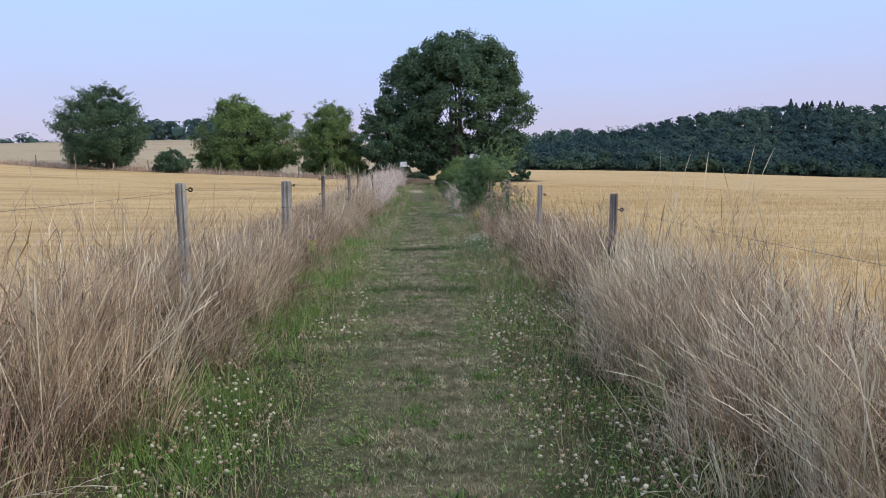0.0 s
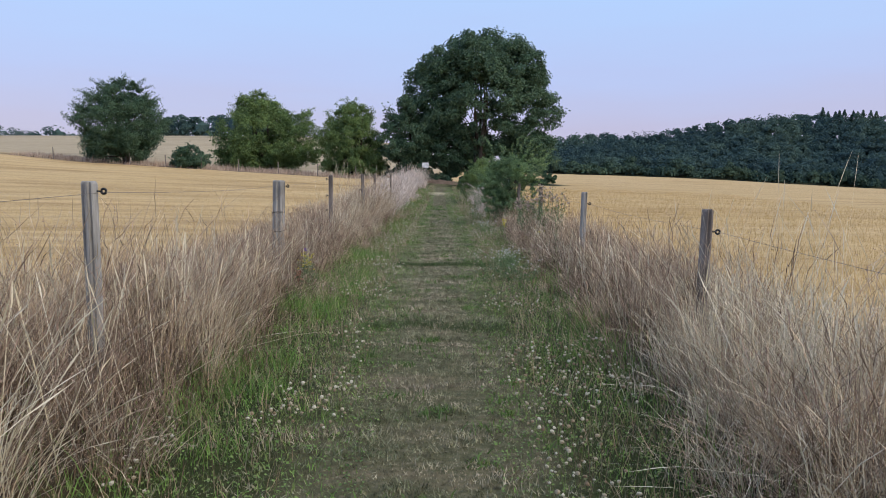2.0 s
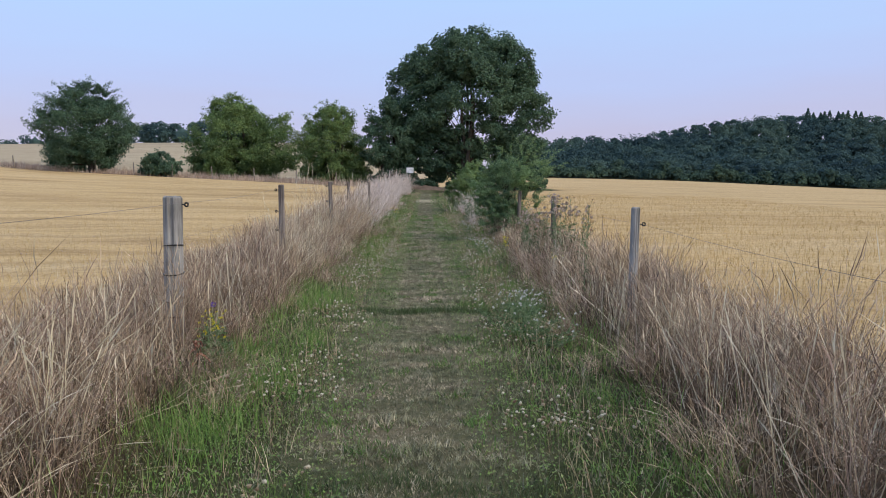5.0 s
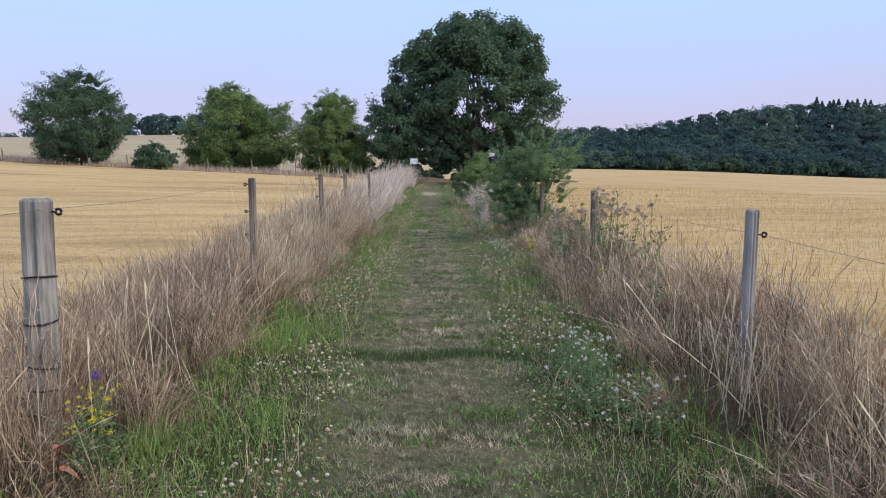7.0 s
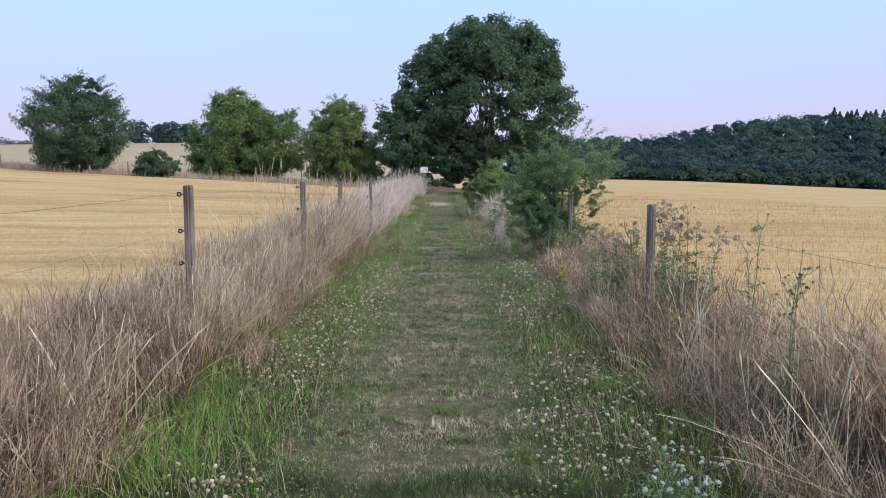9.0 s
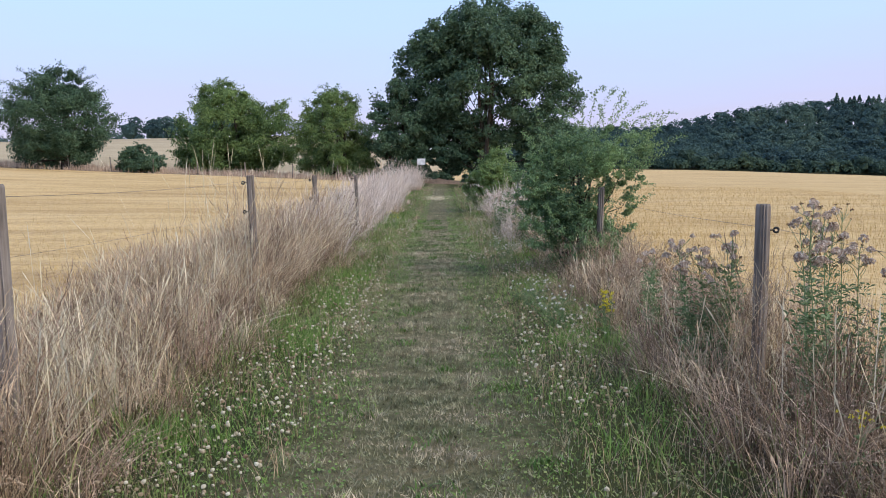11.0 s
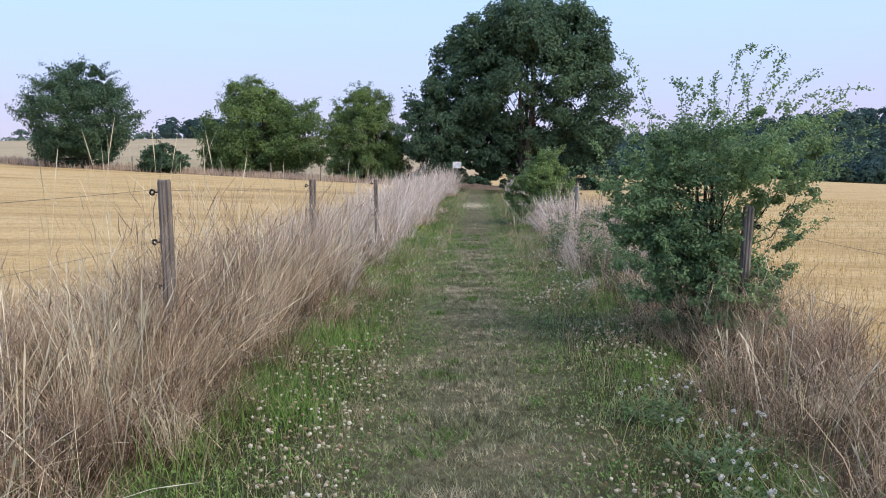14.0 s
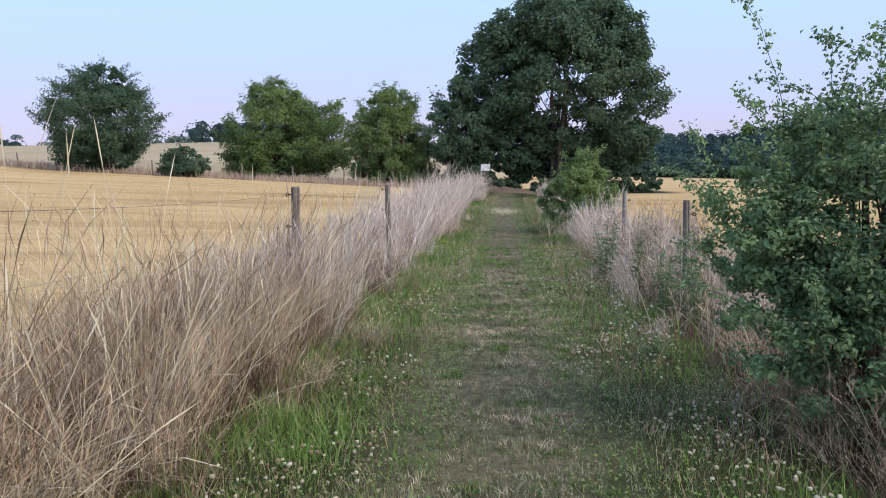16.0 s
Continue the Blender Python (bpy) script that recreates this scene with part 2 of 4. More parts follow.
def ground_material():
    """Mown path, clover margin, thatch under the dry grass and straw field, worn into each other along the path."""
    mat, nodes, links = nodes_of("ground_cover")
    geo = nodes.new("ShaderNodeNewGeometry")
    sep = nodes.new("ShaderNodeSeparateXYZ")
    links.new(geo.outputs["Position"], sep.inputs[0])

    def math_(op, a, b=None):
        n = nodes.new("ShaderNodeMath")
        n.operation = op
        for i, val in enumerate((a, b)):
            if val is None:
                continue
            if isinstance(val, (int, float)):
                n.inputs[i].default_value = val
            else:
                links.new(val, n.inputs[i])
        return n.outputs[0]

    ymin = math_("MINIMUM", sep.outputs["Y"], 75.0)
    wob = math_("MULTIPLY", math_("SUBTRACT", noise_fac(nodes, links, 1.4, 4.0), 0.5), 1.0)
    u = math_("ADD", math_("SUBTRACT", sep.outputs["X"], math_("SUBTRACT", 0.30, math_("MULTIPLY", ymin, 0.052))), wob)
    au = math_("ABSOLUTE", u)

    def step(v, a, b):
        n = nodes.new("ShaderNodeMapRange")
        n.interpolation_type = "SMOOTHSTEP"
        n.inputs["From Min"].default_value, n.inputs["From Max"].default_value = a, b
        links.new(v, n.inputs["Value"])
        return n.outputs[0]

    def tone(scale, cols, stretch=(1, 1, 1), detail=6.0):
        r = ramp(nodes, cols, [0.3 + 0.4 * i / (len(cols) - 1) for i in range(len(cols))])
        links.new(noise_fac(nodes, links, scale, detail, stretch, 0.7), r.inputs[0])
        return r.outputs[0]

    mown = mixc(nodes, links, 0.5, tone(14.0, MOWN_FINE), tone(1.3, MOWN_WIDE, (0.55, 1.5, 1)))
    margin = mixc(nodes, links, 0.5, tone(18.0, [(0.012, 0.02, 0.006), (0.06, 0.07, 0.025)]), tone(1.0, [(0.03, 0.05, 0.015), (0.08, 0.07, 0.03)]))
    thatch = mixc(nodes, links, 0.5, tone(25.0, [(0.03, 0.02, 0.012), (0.14, 0.10, 0.06)]), tone(1.2, [(0.05, 0.035, 0.02), (0.12, 0.09, 0.05)]))
    near_field = mixc(nodes, links, 0.5, tone(9.0, FIELD_FINE, (1, 0.5, 1), 8.0), tone(0.35, FIELD_WIDE, (0.14, 1.0, 1), 5.0))
    near_field = mixc(nodes, links, 0.85, near_field, tone(0.9, FIELD_LINES, (0.05, 1.0, 1), 4.0), "MULTIPLY")
    far_field = mixc(nodes, links, 0.5, tone(0.5, [(0.28, 0.22, 0.13), (0.48, 0.38, 0.25)]), tone(0.05, [(0.26, 0.21, 0.12), (0.46, 0.36, 0.22), (0.52, 0.43, 0.28)], (0.15, 1.6, 1)))
    # the pale field lies past the hedge, on the uphill side
    past = math_("MULTIPLY", step(sep.outputs["Y"], 76.0, 80.0), step(math_("MULTIPLY", sep.outputs["X"], -1.0), 4.0, 9.0))
    hedge_bank = math_("MULTIPLY", math_("MULTIPLY", step(sep.outputs["Y"], 69.5, 71.0), math_("SUBTRACT", 1.0, step(sep.outputs["Y"], 78.0, 81.0))), math_("MULTIPLY", step(math_("MULTIPLY", sep.outputs["X"], -1.0), 2.0, 6.0), step(sep.outputs["X"], -50.0, -42.0)))
    field = mixc(nodes, links, past, near_field, far_field)
    field = mixc(nodes, links, hedge_bank, field, thatch)
    col = mixc(nodes, links, step(au, 0.45, 0.95), mown, margin)
    col = mixc(nodes, links, step(au, 1.35, 1.9), col, thatch)
    end = math_("SUBTRACT", 1.0, step(sep.outputs["Y"], 77.0, 79.0))
    strip = math_("MULTIPLY", math_("SUBTRACT", 1.0, step(au, 2.3, 3.6)), end)
    col = mixc(nodes, links, strip, field, col)
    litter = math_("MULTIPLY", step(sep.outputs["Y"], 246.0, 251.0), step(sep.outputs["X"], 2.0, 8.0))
    # leaf litter under the oak, with the trees' shade painted into its dark colour
    grove_shade_litter = math_("MULTIPLY", math_("MULTIPLY", step(sep.outputs["Y"], 72.0, 74.0), math_("SUBTRACT", 1.0, step(sep.outputs["Y"], 88.0, 94.0))), math_("MULTIPLY", step(sep.outputs["X"], -13.0, -10.0), math_("SUBTRACT", 1.0, step(sep.outputs["X"], 8.0, 10.0))))
    col = mixc(nodes, links, math_("MAXIMUM", litter, grove_shade_litter), col, (0.04, 0.05, 0.03))
    bs = nodes.new("ShaderNodeBsdfPrincipled")
    bs.inputs["Roughness"].default_value, bs.inputs["Specular IOR Level"].default_value = 0.95, 0.1
    links.new(col, bs.inputs["Base Color"])
    bp = nodes.new("ShaderNodeBump")
    bp.inputs["Strength"].default_value, bp.inputs["Distance"].default_value = 0.8, 0.04
    links.new(noise_fac(nodes, links, 22.0, 5.0), bp.inputs["Height"])
    links.new(bp.outputs[0], bs.inputs["Normal"])
    out = nodes.new("ShaderNodeOutputMaterial")
    links.new(bs.outputs[0], out.inputs[0])
    return mat


MOWN_FINE = [(0.022, 0.026, 0.011), (0.10, 0.098, 0.05), (0.27, 0.22, 0.14)]
MOWN_WIDE = [(0.045, 0.06, 0.022), (0.12, 0.11, 0.056), (0.24, 0.175, 0.115)]
FIELD_FINE = [(0.21, 0.13, 0.055), (0.55, 0.38, 0.17), (0.72, 0.54, 0.29)]
FIELD_WIDE = [(0.27, 0.17, 0.085), (0.58, 0.40, 0.19), (0.64, 0.48, 0.28)]
FIELD_LINES = [(0.70, 0.66, 0.60), (1.0, 1.0, 1.0), (1.10, 1.10, 1.12)]
GROUND = ground_material()
STRAW = plant("dry_straw", [(0.095, 0.0577, 0.0363), (0.316, 0.219, 0.141), (0.631, 0.503, 0.333), (0.169, 0.104, 0.078), (0.474, 0.351, 0.234), (0.76, 0.694, 0.481)], 0.7,
              [(0.105, 0.0627, 0.0521), (0.369, 0.246, 0.182), (0.653, 0.503, 0.323), (0.275, 0.167, 0.142)], weight=0.45, through_light=0.10, tuft=3.4, tuft_range=(0.52, 1.5))
STRAW_PALE = plant("pale_straw", [(0.62, 0.52, 0.33), (0.76, 0.66, 0.46), (0.82, 0.74, 0.56)])
SEED = plant("seed_husk", [(0.226, 0.139, 0.101), (0.431, 0.3, 0.223), (0.637, 0.495, 0.375), (0.775, 0.644, 0.502)], 0.7, [(0.34, 0.22, 0.176), (0.705, 0.552, 0.399)])
FEATHER = plant("feathery_straw", [(0.52, 0.41, 0.33), (0.70, 0.59, 0.50), (0.83, 0.74, 0.66)])
WHITE_PETAL = plant("white_petal", [(0.58, 0.55, 0.48), (0.80, 0.79, 0.74)])
PALE_SEED = plant("pale_seed_husk", [(0.54, 0.43, 0.37), (0.70, 0.59, 0.51), (0.82, 0.73, 0.63)], 0.7, [(0.60, 0.48, 0.41), (0.78, 0.67, 0.56)])
# withered brown, darkened further so the colour carries shade deep in the grass
BROWN_SHADED_BLADE = plant("brown_withered_shaded_blade", [(0.0246, 0.0148, 0.00981), (0.108, 0.0669, 0.0413), (0.275, 0.192, 0.118), (0.059, 0.0541, 0.0216), (0.158, 0.104, 0.0688), (0.491, 0.373, 0.246)], 1.2, [(0.0393, 0.0246, 0.0177), (0.216, 0.148, 0.0981)], through_light=0.05, tuft=4.5, tuft_range=(0.5, 1.42))
STUBBLE = plant("crop_straw", [(0.22, 0.13, 0.045), (0.56, 0.37, 0.12), (0.72, 0.52, 0.22)], 0.5, [(0.40, 0.26, 0.09), (0.66, 0.46, 0.19)])
GREEN_BLADE = plant("fresh_grass_blade", [(0.056, 0.0869, 0.0251), (0.145, 0.217, 0.0576), (0.223, 0.326, 0.0892), (0.353, 0.353, 0.157), (0.306, 0.234, 0.131)], 0.8, [(0.0892, 0.12, 0.0428), (0.194, 0.431, 0.0647), (0.286, 0.276, 0.121)], weight=0.55, tuft=7.0, tuft_range=(0.55, 1.4))
LUSH_BLADE = plant("lush_grass_blade", [(0.0556, 0.106, 0.0252), (0.144, 0.255, 0.0578), (0.22, 0.351, 0.0833), (0.359, 0.399, 0.156)], 0.9, [(0.0775, 0.139, 0.0371), (0.21, 0.372, 0.0783)], weight=0.4)
MOWN_BLADE = plant("mown_grass_blade", [(0.056, 0.0672, 0.0336), (0.19, 0.202, 0.101), (0.336, 0.336, 0.202), (0.538, 0.47, 0.336), (0.146, 0.162, 0.084), (0.694, 0.605, 0.448)], 1.8, [(0.0784, 0.112, 0.0448), (0.28, 0.269, 0.162), (0.56, 0.448, 0.336)], weight=0.6, stretch=(0.55, 1.5, 1), tuft=11.0, tuft_range=(0.42, 1.6))
CLOVER_HEAD = plant("clover_blossom", [(0.20, 0.13, 0.08), (0.38, 0.29, 0.18), (0.52, 0.46, 0.33), (0.70, 0.65, 0.52)])
CLOVER_LEAF = plant("clover_leaf", [(0.0665, 0.129, 0.0299), (0.143, 0.248, 0.0598), (0.241, 0.325, 0.0946), (0.283, 0.294, 0.127)], 0.9, [(0.0773, 0.13, 0.0407), (0.187, 0.323, 0.0724), (0.261, 0.261, 0.115)])
OAK_LEAF = plant("oak_leaf", [(0.038, 0.080, 0.050), (0.085, 0.155, 0.088), (0.16, 0.245, 0.145)], 0.35, [(0.045, 0.092, 0.055), (0.14, 0.22, 0.125)], 0.4, 0.25)
HEDGE_LEAF = plant("hedge_leaf", [(0.0653, 0.119, 0.0429), (0.159, 0.249, 0.083), (0.293, 0.392, 0.141)], 0.5, [(0.0812, 0.14, 0.0542), (0.272, 0.371, 0.129)], 0.4, 0.3)
THORN_LEAF = plant("hawthorn_leaf", [(0.0711, 0.133, 0.0711), (0.152, 0.256, 0.123), (0.26, 0.384, 0.175), (0.4, 0.523, 0.246)], 1.6, [(0.0909, 0.163, 0.0869), (0.31, 0.434, 0.177)], 0.36, 0.3)
BUSH_LEAF = plant("young_bush_leaf", [(0.106, 0.175, 0.0656), (0.21, 0.31, 0.11), (0.314, 0.414, 0.164)], 1.2, [(0.116, 0.196, 0.0662), (0.293, 0.393, 0.143)], 0.4, 0.3)
# the blue tint in these two leaf colours stands for distance haze
HAZED_WOOD_LEAF = plant("far_wood_leaf_hazed", [(0.050, 0.092, 0.100), (0.075, 0.130, 0.124), (0.110, 0.175, 0.145)], 0.035, [(0.042, 0.078, 0.092), (0.078, 0.132, 0.122), (0.15, 0.215, 0.15)], 0.8, 0.3, 0.1, 0.6)
HAZED_EDGE_LEAF = plant("wood_edge_leaf_hazed", [(0.045, 0.082, 0.072), (0.07, 0.118, 0.088), (0.115, 0.175, 0.11)], 0.06, [(0.04, 0.075, 0.068), (0.105, 0.16, 0.10)], 0.8, 0.25, 0.1, 0.55)
BARK = solid("grey_bark", [(0.03, 0.026, 0.02), (0.075, 0.062, 0.05), (0.14, 0.12, 0.10)], 12.0, 0.9, 0, (1, 1, 0.25), 0.8)
POST_WOOD = solid("weathered_post_wood", [(0.114, 0.106, 0.088), (0.317, 0.299, 0.273), (0.475, 0.458, 0.422)], 16.0, 0.85, 0, (1, 1, 0.10), 0.8)
POST_DARK = solid("brown_post_wood", [(0.08, 0.065, 0.055), (0.22, 0.185, 0.16), (0.36, 0.31, 0.27)], 20.0, 0.85, 0, (1, 1, 0.08), 0.8)
BLACK_PLASTIC = solid("black_plastic", [(0.008, 0.008, 0.008), (0.02, 0.02, 0.02)], 30.0, 0.4, 0, bump=0.1)
WIRE_STEEL = solid("dull_wire", [(0.10, 0.08, 0.07), (0.24, 0.22, 0.21)], 60.0, 0.55, 0.7, bump=0.1)
WHITE_PAINT = solid("white_sign_paint", [(0.70, 0.70, 0.70), (0.80, 0.80, 0.80)], 20.0, 0.5)

THISTLE_LEAF = plant("thistle_leaf", [(0.11, 0.18, 0.08), (0.18, 0.27, 0.12), (0.28, 0.34, 0.19)], rough=0.6)
THISTLE_DOWN = plant("thistle_down", [(0.42, 0.31, 0.24), (0.62, 0.50, 0.41), (0.76, 0.68, 0.58)], rough=0.9)
THISTLE_BUD = plant("thistle_bud", [(0.07, 0.04, 0.025), (0.16, 0.09, 0.06), (0.26, 0.16, 0.11)], rough=0.7)
RAGWORT = plant("yellow_blossom", [(0.70, 0.58, 0.03), (0.80, 0.70, 0.06)], rough=0.6)
DOCK_LEAF = plant("withered_red_leaf", [(0.26, 0.09, 0.06), (0.42, 0.17, 0.11), (0.50, 0.26, 0.18)], rough=0.7)
SOIL = solid("dry_soil", [(0.10, 0.07, 0.05), (0.22, 0.16, 0.12)], 6.0, 0.95)
VIOLET = plant("violet_petal", [(0.16, 0.08, 0.38), (0.24, 0.14, 0.50)])

WEED_LEAF = plant("path_weed_leaf", [(0.05, 0.10, 0.025), (0.10, 0.19, 0.04), (0.17, 0.27, 0.07), (0.24, 0.25, 0.10)], 2.0, [(0.06, 0.12, 0.03), (0.14, 0.24, 0.055)])
RIDGE_BLADE = plant("dark_grass_blade", [(0.05, 0.085, 0.03), (0.09, 0.13, 0.05), (0.16, 0.19, 0.08)], 3.0, [(0.06, 0.10, 0.04), (0.14, 0.16, 0.075)])

# ---- ground ----
def axis(fine, step, far, grow):
    a = list(np.arange(0, fine, step))
    s = step
    while a[-1] < far:
        s *= grow
        a.append(a[-1] + s)
    return np.array(a)


gx = axis(8, 0.25, 2400, 1.13)
gx = np.concatenate([-gx[:0:-1], gx])
gy = axis(42, 0.4, 2600, 1.10)
gb = axis(4, 0.5, 1500, 1.35)
gy = np.concatenate([-gb[:0:-1], gy])
X, Y = np.meshgrid(gx, gy)
ground = Geo()
nx, ny = len(gx), len(gy)
idx = np.arange(nx * ny).reshape(ny, nx)
a, b, c, d = idx[:-1, :-1].ravel(), idx[:-1, 1:].ravel(), idx[1:, 1:].ravel(), idx[1:, :-1].ravel()
ground.add(np.stack([X.ravel(), Y.ravel(), height(X, Y).ravel()], 1), np.concatenate([np.stack([a, b, c], 1), np.stack([a, c, d], 1)]))
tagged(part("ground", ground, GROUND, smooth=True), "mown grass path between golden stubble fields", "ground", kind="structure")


# ---- trees ----
def crown(lobes, clumps, per, leaf, r, shell=0.35, cap=1.15):
    """Leaf positions, sizes and facings for a crown of rounded lobes (x, y, z, rx, ry, rz, weight)."""
    lb = np.array(lobes, float)
    pick = r.choice(len(lb), clumps, p=lb[:, 6] / lb[:, 6].sum())
    d = unit(clumps, r)
    rad = shell + (1 - shell) * r.random(clumps) ** 0.6
    cc = lb[pick, :3] + d * lb[pick, 3:6] * rad[:, None]
    mean_r = lb[pick, 3:6].mean(1)
    cr = np.minimum(mean_r * r.uniform(0.12, 0.28, clumps), cap * r.uniform(0.6, 1.0, clumps))
    k = np.repeat(np.arange(clumps), per)
    e = unit(len(k), r)
    pos = cc[k] + e * (cr[k] * r.random(len(k)) ** 0.45)[:, None] * np.array([1.15, 1.15, 0.8])
    out = e * 0.8 + d[k] * 0.5 + np.array([0, 0, 0.5]) + r.normal(size=e.shape) * 0.45
    out /= np.linalg.norm(out, axis=1)[:, None]
    return pos, leaf * r.uniform(0.7, 1.35, len(k)), out, cc


def branch_to(g, a, b, r0, r1, r, bend=0.12, steps=5):
    a, b = np.array(a, float), np.array(b, float)
    t = np.linspace(0, 1, steps)[:, None]
    p = a + (b - a) * t
    p += np.sin(t * math.pi) * r.normal(size=3) * np.linalg.norm(b - a) * bend
    g.tube(p, np.linspace(r0, r1, steps), 6)


def tree(name, x, y, lobes, clumps, per, leaf, trunk_r, leaf_mat, seed, label, category, stems=1, fork=0.3, sprays=0, spray_len=1.5, tips=(), shell=0.35, cap=1.15):
    """A tree or bush: tapered trunks and limbs, and a crown of single leaves in uneven clumps. Lobes are relative to the foot."""
    r = np.random.default_rng(seed)
    z = float(height(x, y))
    root = new(name)
    root.matrix_basis = pose(x, y, z)
    lv, sz, nm, cc = crown(lobes, clumps, per, leaf, r, shell, cap)
    top = cc[:, 2].max()
    wood = []
    for s in range(stems):
        g = Geo()
        off = r.normal(size=2) * trunk_r * (2.2 if stems > 1 else 0.1)
        tip = np.array([off[0] * 1.5 + lobes[0][0] * 0.8, off[1] * 1.5 + lobes[0][1] * 0.8, top * 0.8])
        k = 8
        t = np.linspace(0, 1, k)
        sway = np.cumsum(r.normal(size=(k, 3)) * trunk_r * 0.5, axis=0) * [1, 1, 0]
        sway -= sway[0]
        line = np.array([off[0], off[1], -0.15]) + (tip - [off[0], off[1], -0.15]) * t[:, None] + sway
        g.tube(line, trunk_r * (1.25 - 1.1 * t ** 0.8), 10)
        part("trunk", g, BARK, root, smooth=True)
        wood.append(line)
    chosen = cc[r.choice(len(cc), min(len(cc), 30), replace=False)]
    for c in chosen:
        line = wood[r.integers(len(wood))]
        at = np.clip(c[2] / max(top, 0.1) * 0.75, fork * 0.6, 0.92)
        i = int(at * (len(line) - 1))
        limb = Geo()
        branch_to(limb, line[i], c, trunk_r * 0.35 * (1 - at) + trunk_r * 0.06, trunk_r * 0.04, r)
        part("limb", limb, BARK, root, smooth=True)
    g = Geo()
    if sprays:
        pool = cc[np.argsort(-(cc[:, 2] + r.random(len(cc)) * top * 0.5))][: max(min(sprays * 3, int(len(cc) * 0.6)), 6)]
        for s in range(sprays + len(tips)):
            c = pool[r.integers(len(pool))]
            d = np.array([c[0] - lobes[0][0], c[1] - lobes[0][1], 0]) * 0.6 + r.normal(size=3) * 0.25
            d = d / (np.linalg.norm(d) + 1e-6) * r.uniform(0.3, 1.2)
            d[2] = r.uniform(0.35, 1.0)
            d /= np.linalg.norm(d)
            ln = spray_len * r.uniform(0.45, 1.0)
            k = 9
            t = np.linspace(0, 1, k)[:, None]
            line = c + d * ln * t + np.array([d[0], d[1], -0.5]) * ln * 0.28 * t ** 2 + np.cumsum(r.normal(size=(k, 3)) * ln * 0.02, axis=0)
            if s >= sprays:
                to = np.array(tips[s - sprays])
                c = cc[np.argmin(np.linalg.norm(cc - to * [0.45, 0.45, 0.62], axis=1))]
                ln = np.linalg.norm(to - c)
                line = c + (to - c) * t + np.array([0, 0, 0.22]) * ln * np.sin(t * math.pi) + np.cumsum(r.normal(size=(k, 3)) * ln * 0.016, axis=0)
            twig = Geo()
            twig.tube(line, np.linspace(leaf * 0.07, leaf * 0.03, k), 5)
            part("twig", twig, BARK, root, smooth=True)
            m = int(ln / leaf * (9.0 if s < sprays else 5.5))
            q = r.random(m) ** 0.9
            pts = np.stack([np.interp(q, t[:, 0], line[:, i]) for i in range(3)], 1) + r.normal(size=(m, 3)) * leaf * 0.6
            lv, sz = np.concatenate([lv, pts]), np.concatenate([sz, leaf * r.uniform(0.55, 1.05, m)])
            nn = unit(m, r) + np.array([0, 0, 0.5])
            nm = np.concatenate([nm, nn / np.linalg.norm(nn, axis=1)[:, None]])
    g.leaves(lv, sz, nm)
    part("crown", g, leaf_mat, root)
    return tagged(root, label, category)


tree("oak_tree", 0.6, 76, [(0, 0, 8.6, 6.6, 6.0, 5.6, 6), (-4.6, 0, 8.2, 3.3, 4, 4.6, 2.9), (4.6, 0.5, 6.8, 3.3, 4, 4.8, 2.6), (0.4, 0, 12.2, 4.8, 4.4, 2.9, 3.0), (4.5, 0, 3.6, 2.4, 3, 2.6, 1.5), (-3.4, 0, 3.4, 3.0, 3, 2.8, 1.9), (1.0, 1.5, 2.6, 3.6, 3, 2.0, 1.5), (-1.2, 2.0, 3.6, 3.4, 2.5, 2.6, 1.6), (-3.5, 0, 11.2, 2.9, 3.4, 2.6, 1.6), (3.7, 0, 11.2, 2.9, 3.4, 2.6, 1.6)],
     1020, 105, 0.26, 0.24, OAK_LEAF, 11, "large dark green broadleaf tree at the end of the path", "tree", stems=4, shell=0.5, cap=0.92)
tree("small_tree", -7.0, 74, [(0, 0, 3.6, 2.9, 2.8, 3.2, 3), (0.6, 0, 6.4, 1.7, 1.7, 2.0, 1), (1.8, 0, 2.4, 2.4, 2, 2.4, 1.4)],
     150, 110, 0.26, 0.2, OAK_LEAF, 12, "small dark tree beside the large broadleaf tree", "tree", stems=2, sprays=60, spray_len=1.6)
tree("hedge_tree", -34.2, 72, [(0, 0, 4.1, 4.3, 3.8, 3.2, 3), (-0.3, 0, 1.8, 3.5, 2.8, 1.7, 2.0), (0.1, 0, 6.1, 2.4, 2.2, 1.9, 1.1)],
     440, 120, 0.17, 0.3, OAK_LEAF, 13, "round dark green tree standing alone in a hedge line", "tree", stems=2, sprays=170, spray_len=1.25, cap=0.95, shell=0.45)
tree("hedge_tree", -22.2, 79, [(-1.0, 0, 3.8, 4.1, 3.5, 3.8, 3), (2.9, 0, 3.3, 3.0, 3, 3.4, 2.0), (-0.6, 0, 6.4, 2.5, 2.4, 1.8, 1), (-0.3, -0.5, 1.5, 4.8, 3, 1.6, 2.6)],
     520, 120, 0.19, 0.25, HEDGE_LEAF, 14, "broad light green hawthorn tree in a hedge line", "tree", stems=3, sprays=120, spray_len=1.2, cap=0.95, shell=0.45)
tree("hedge_tree", -12.4, 75, [(0, 0, 3.4, 3.1, 2.8, 3.2, 3), (0, 0, 5.7, 2.1, 2.0, 1.6, 1), (0.3, -0.3, 1.4, 3.2, 2.5, 1.5, 1.8)],
     340, 120, 0.18, 0.2, HEDGE_LEAF, 15, "young green hawthorn tree in a hedge line", "tree", stems=2, sprays=110, spray_len=1.2, cap=0.85, shell=0.45)
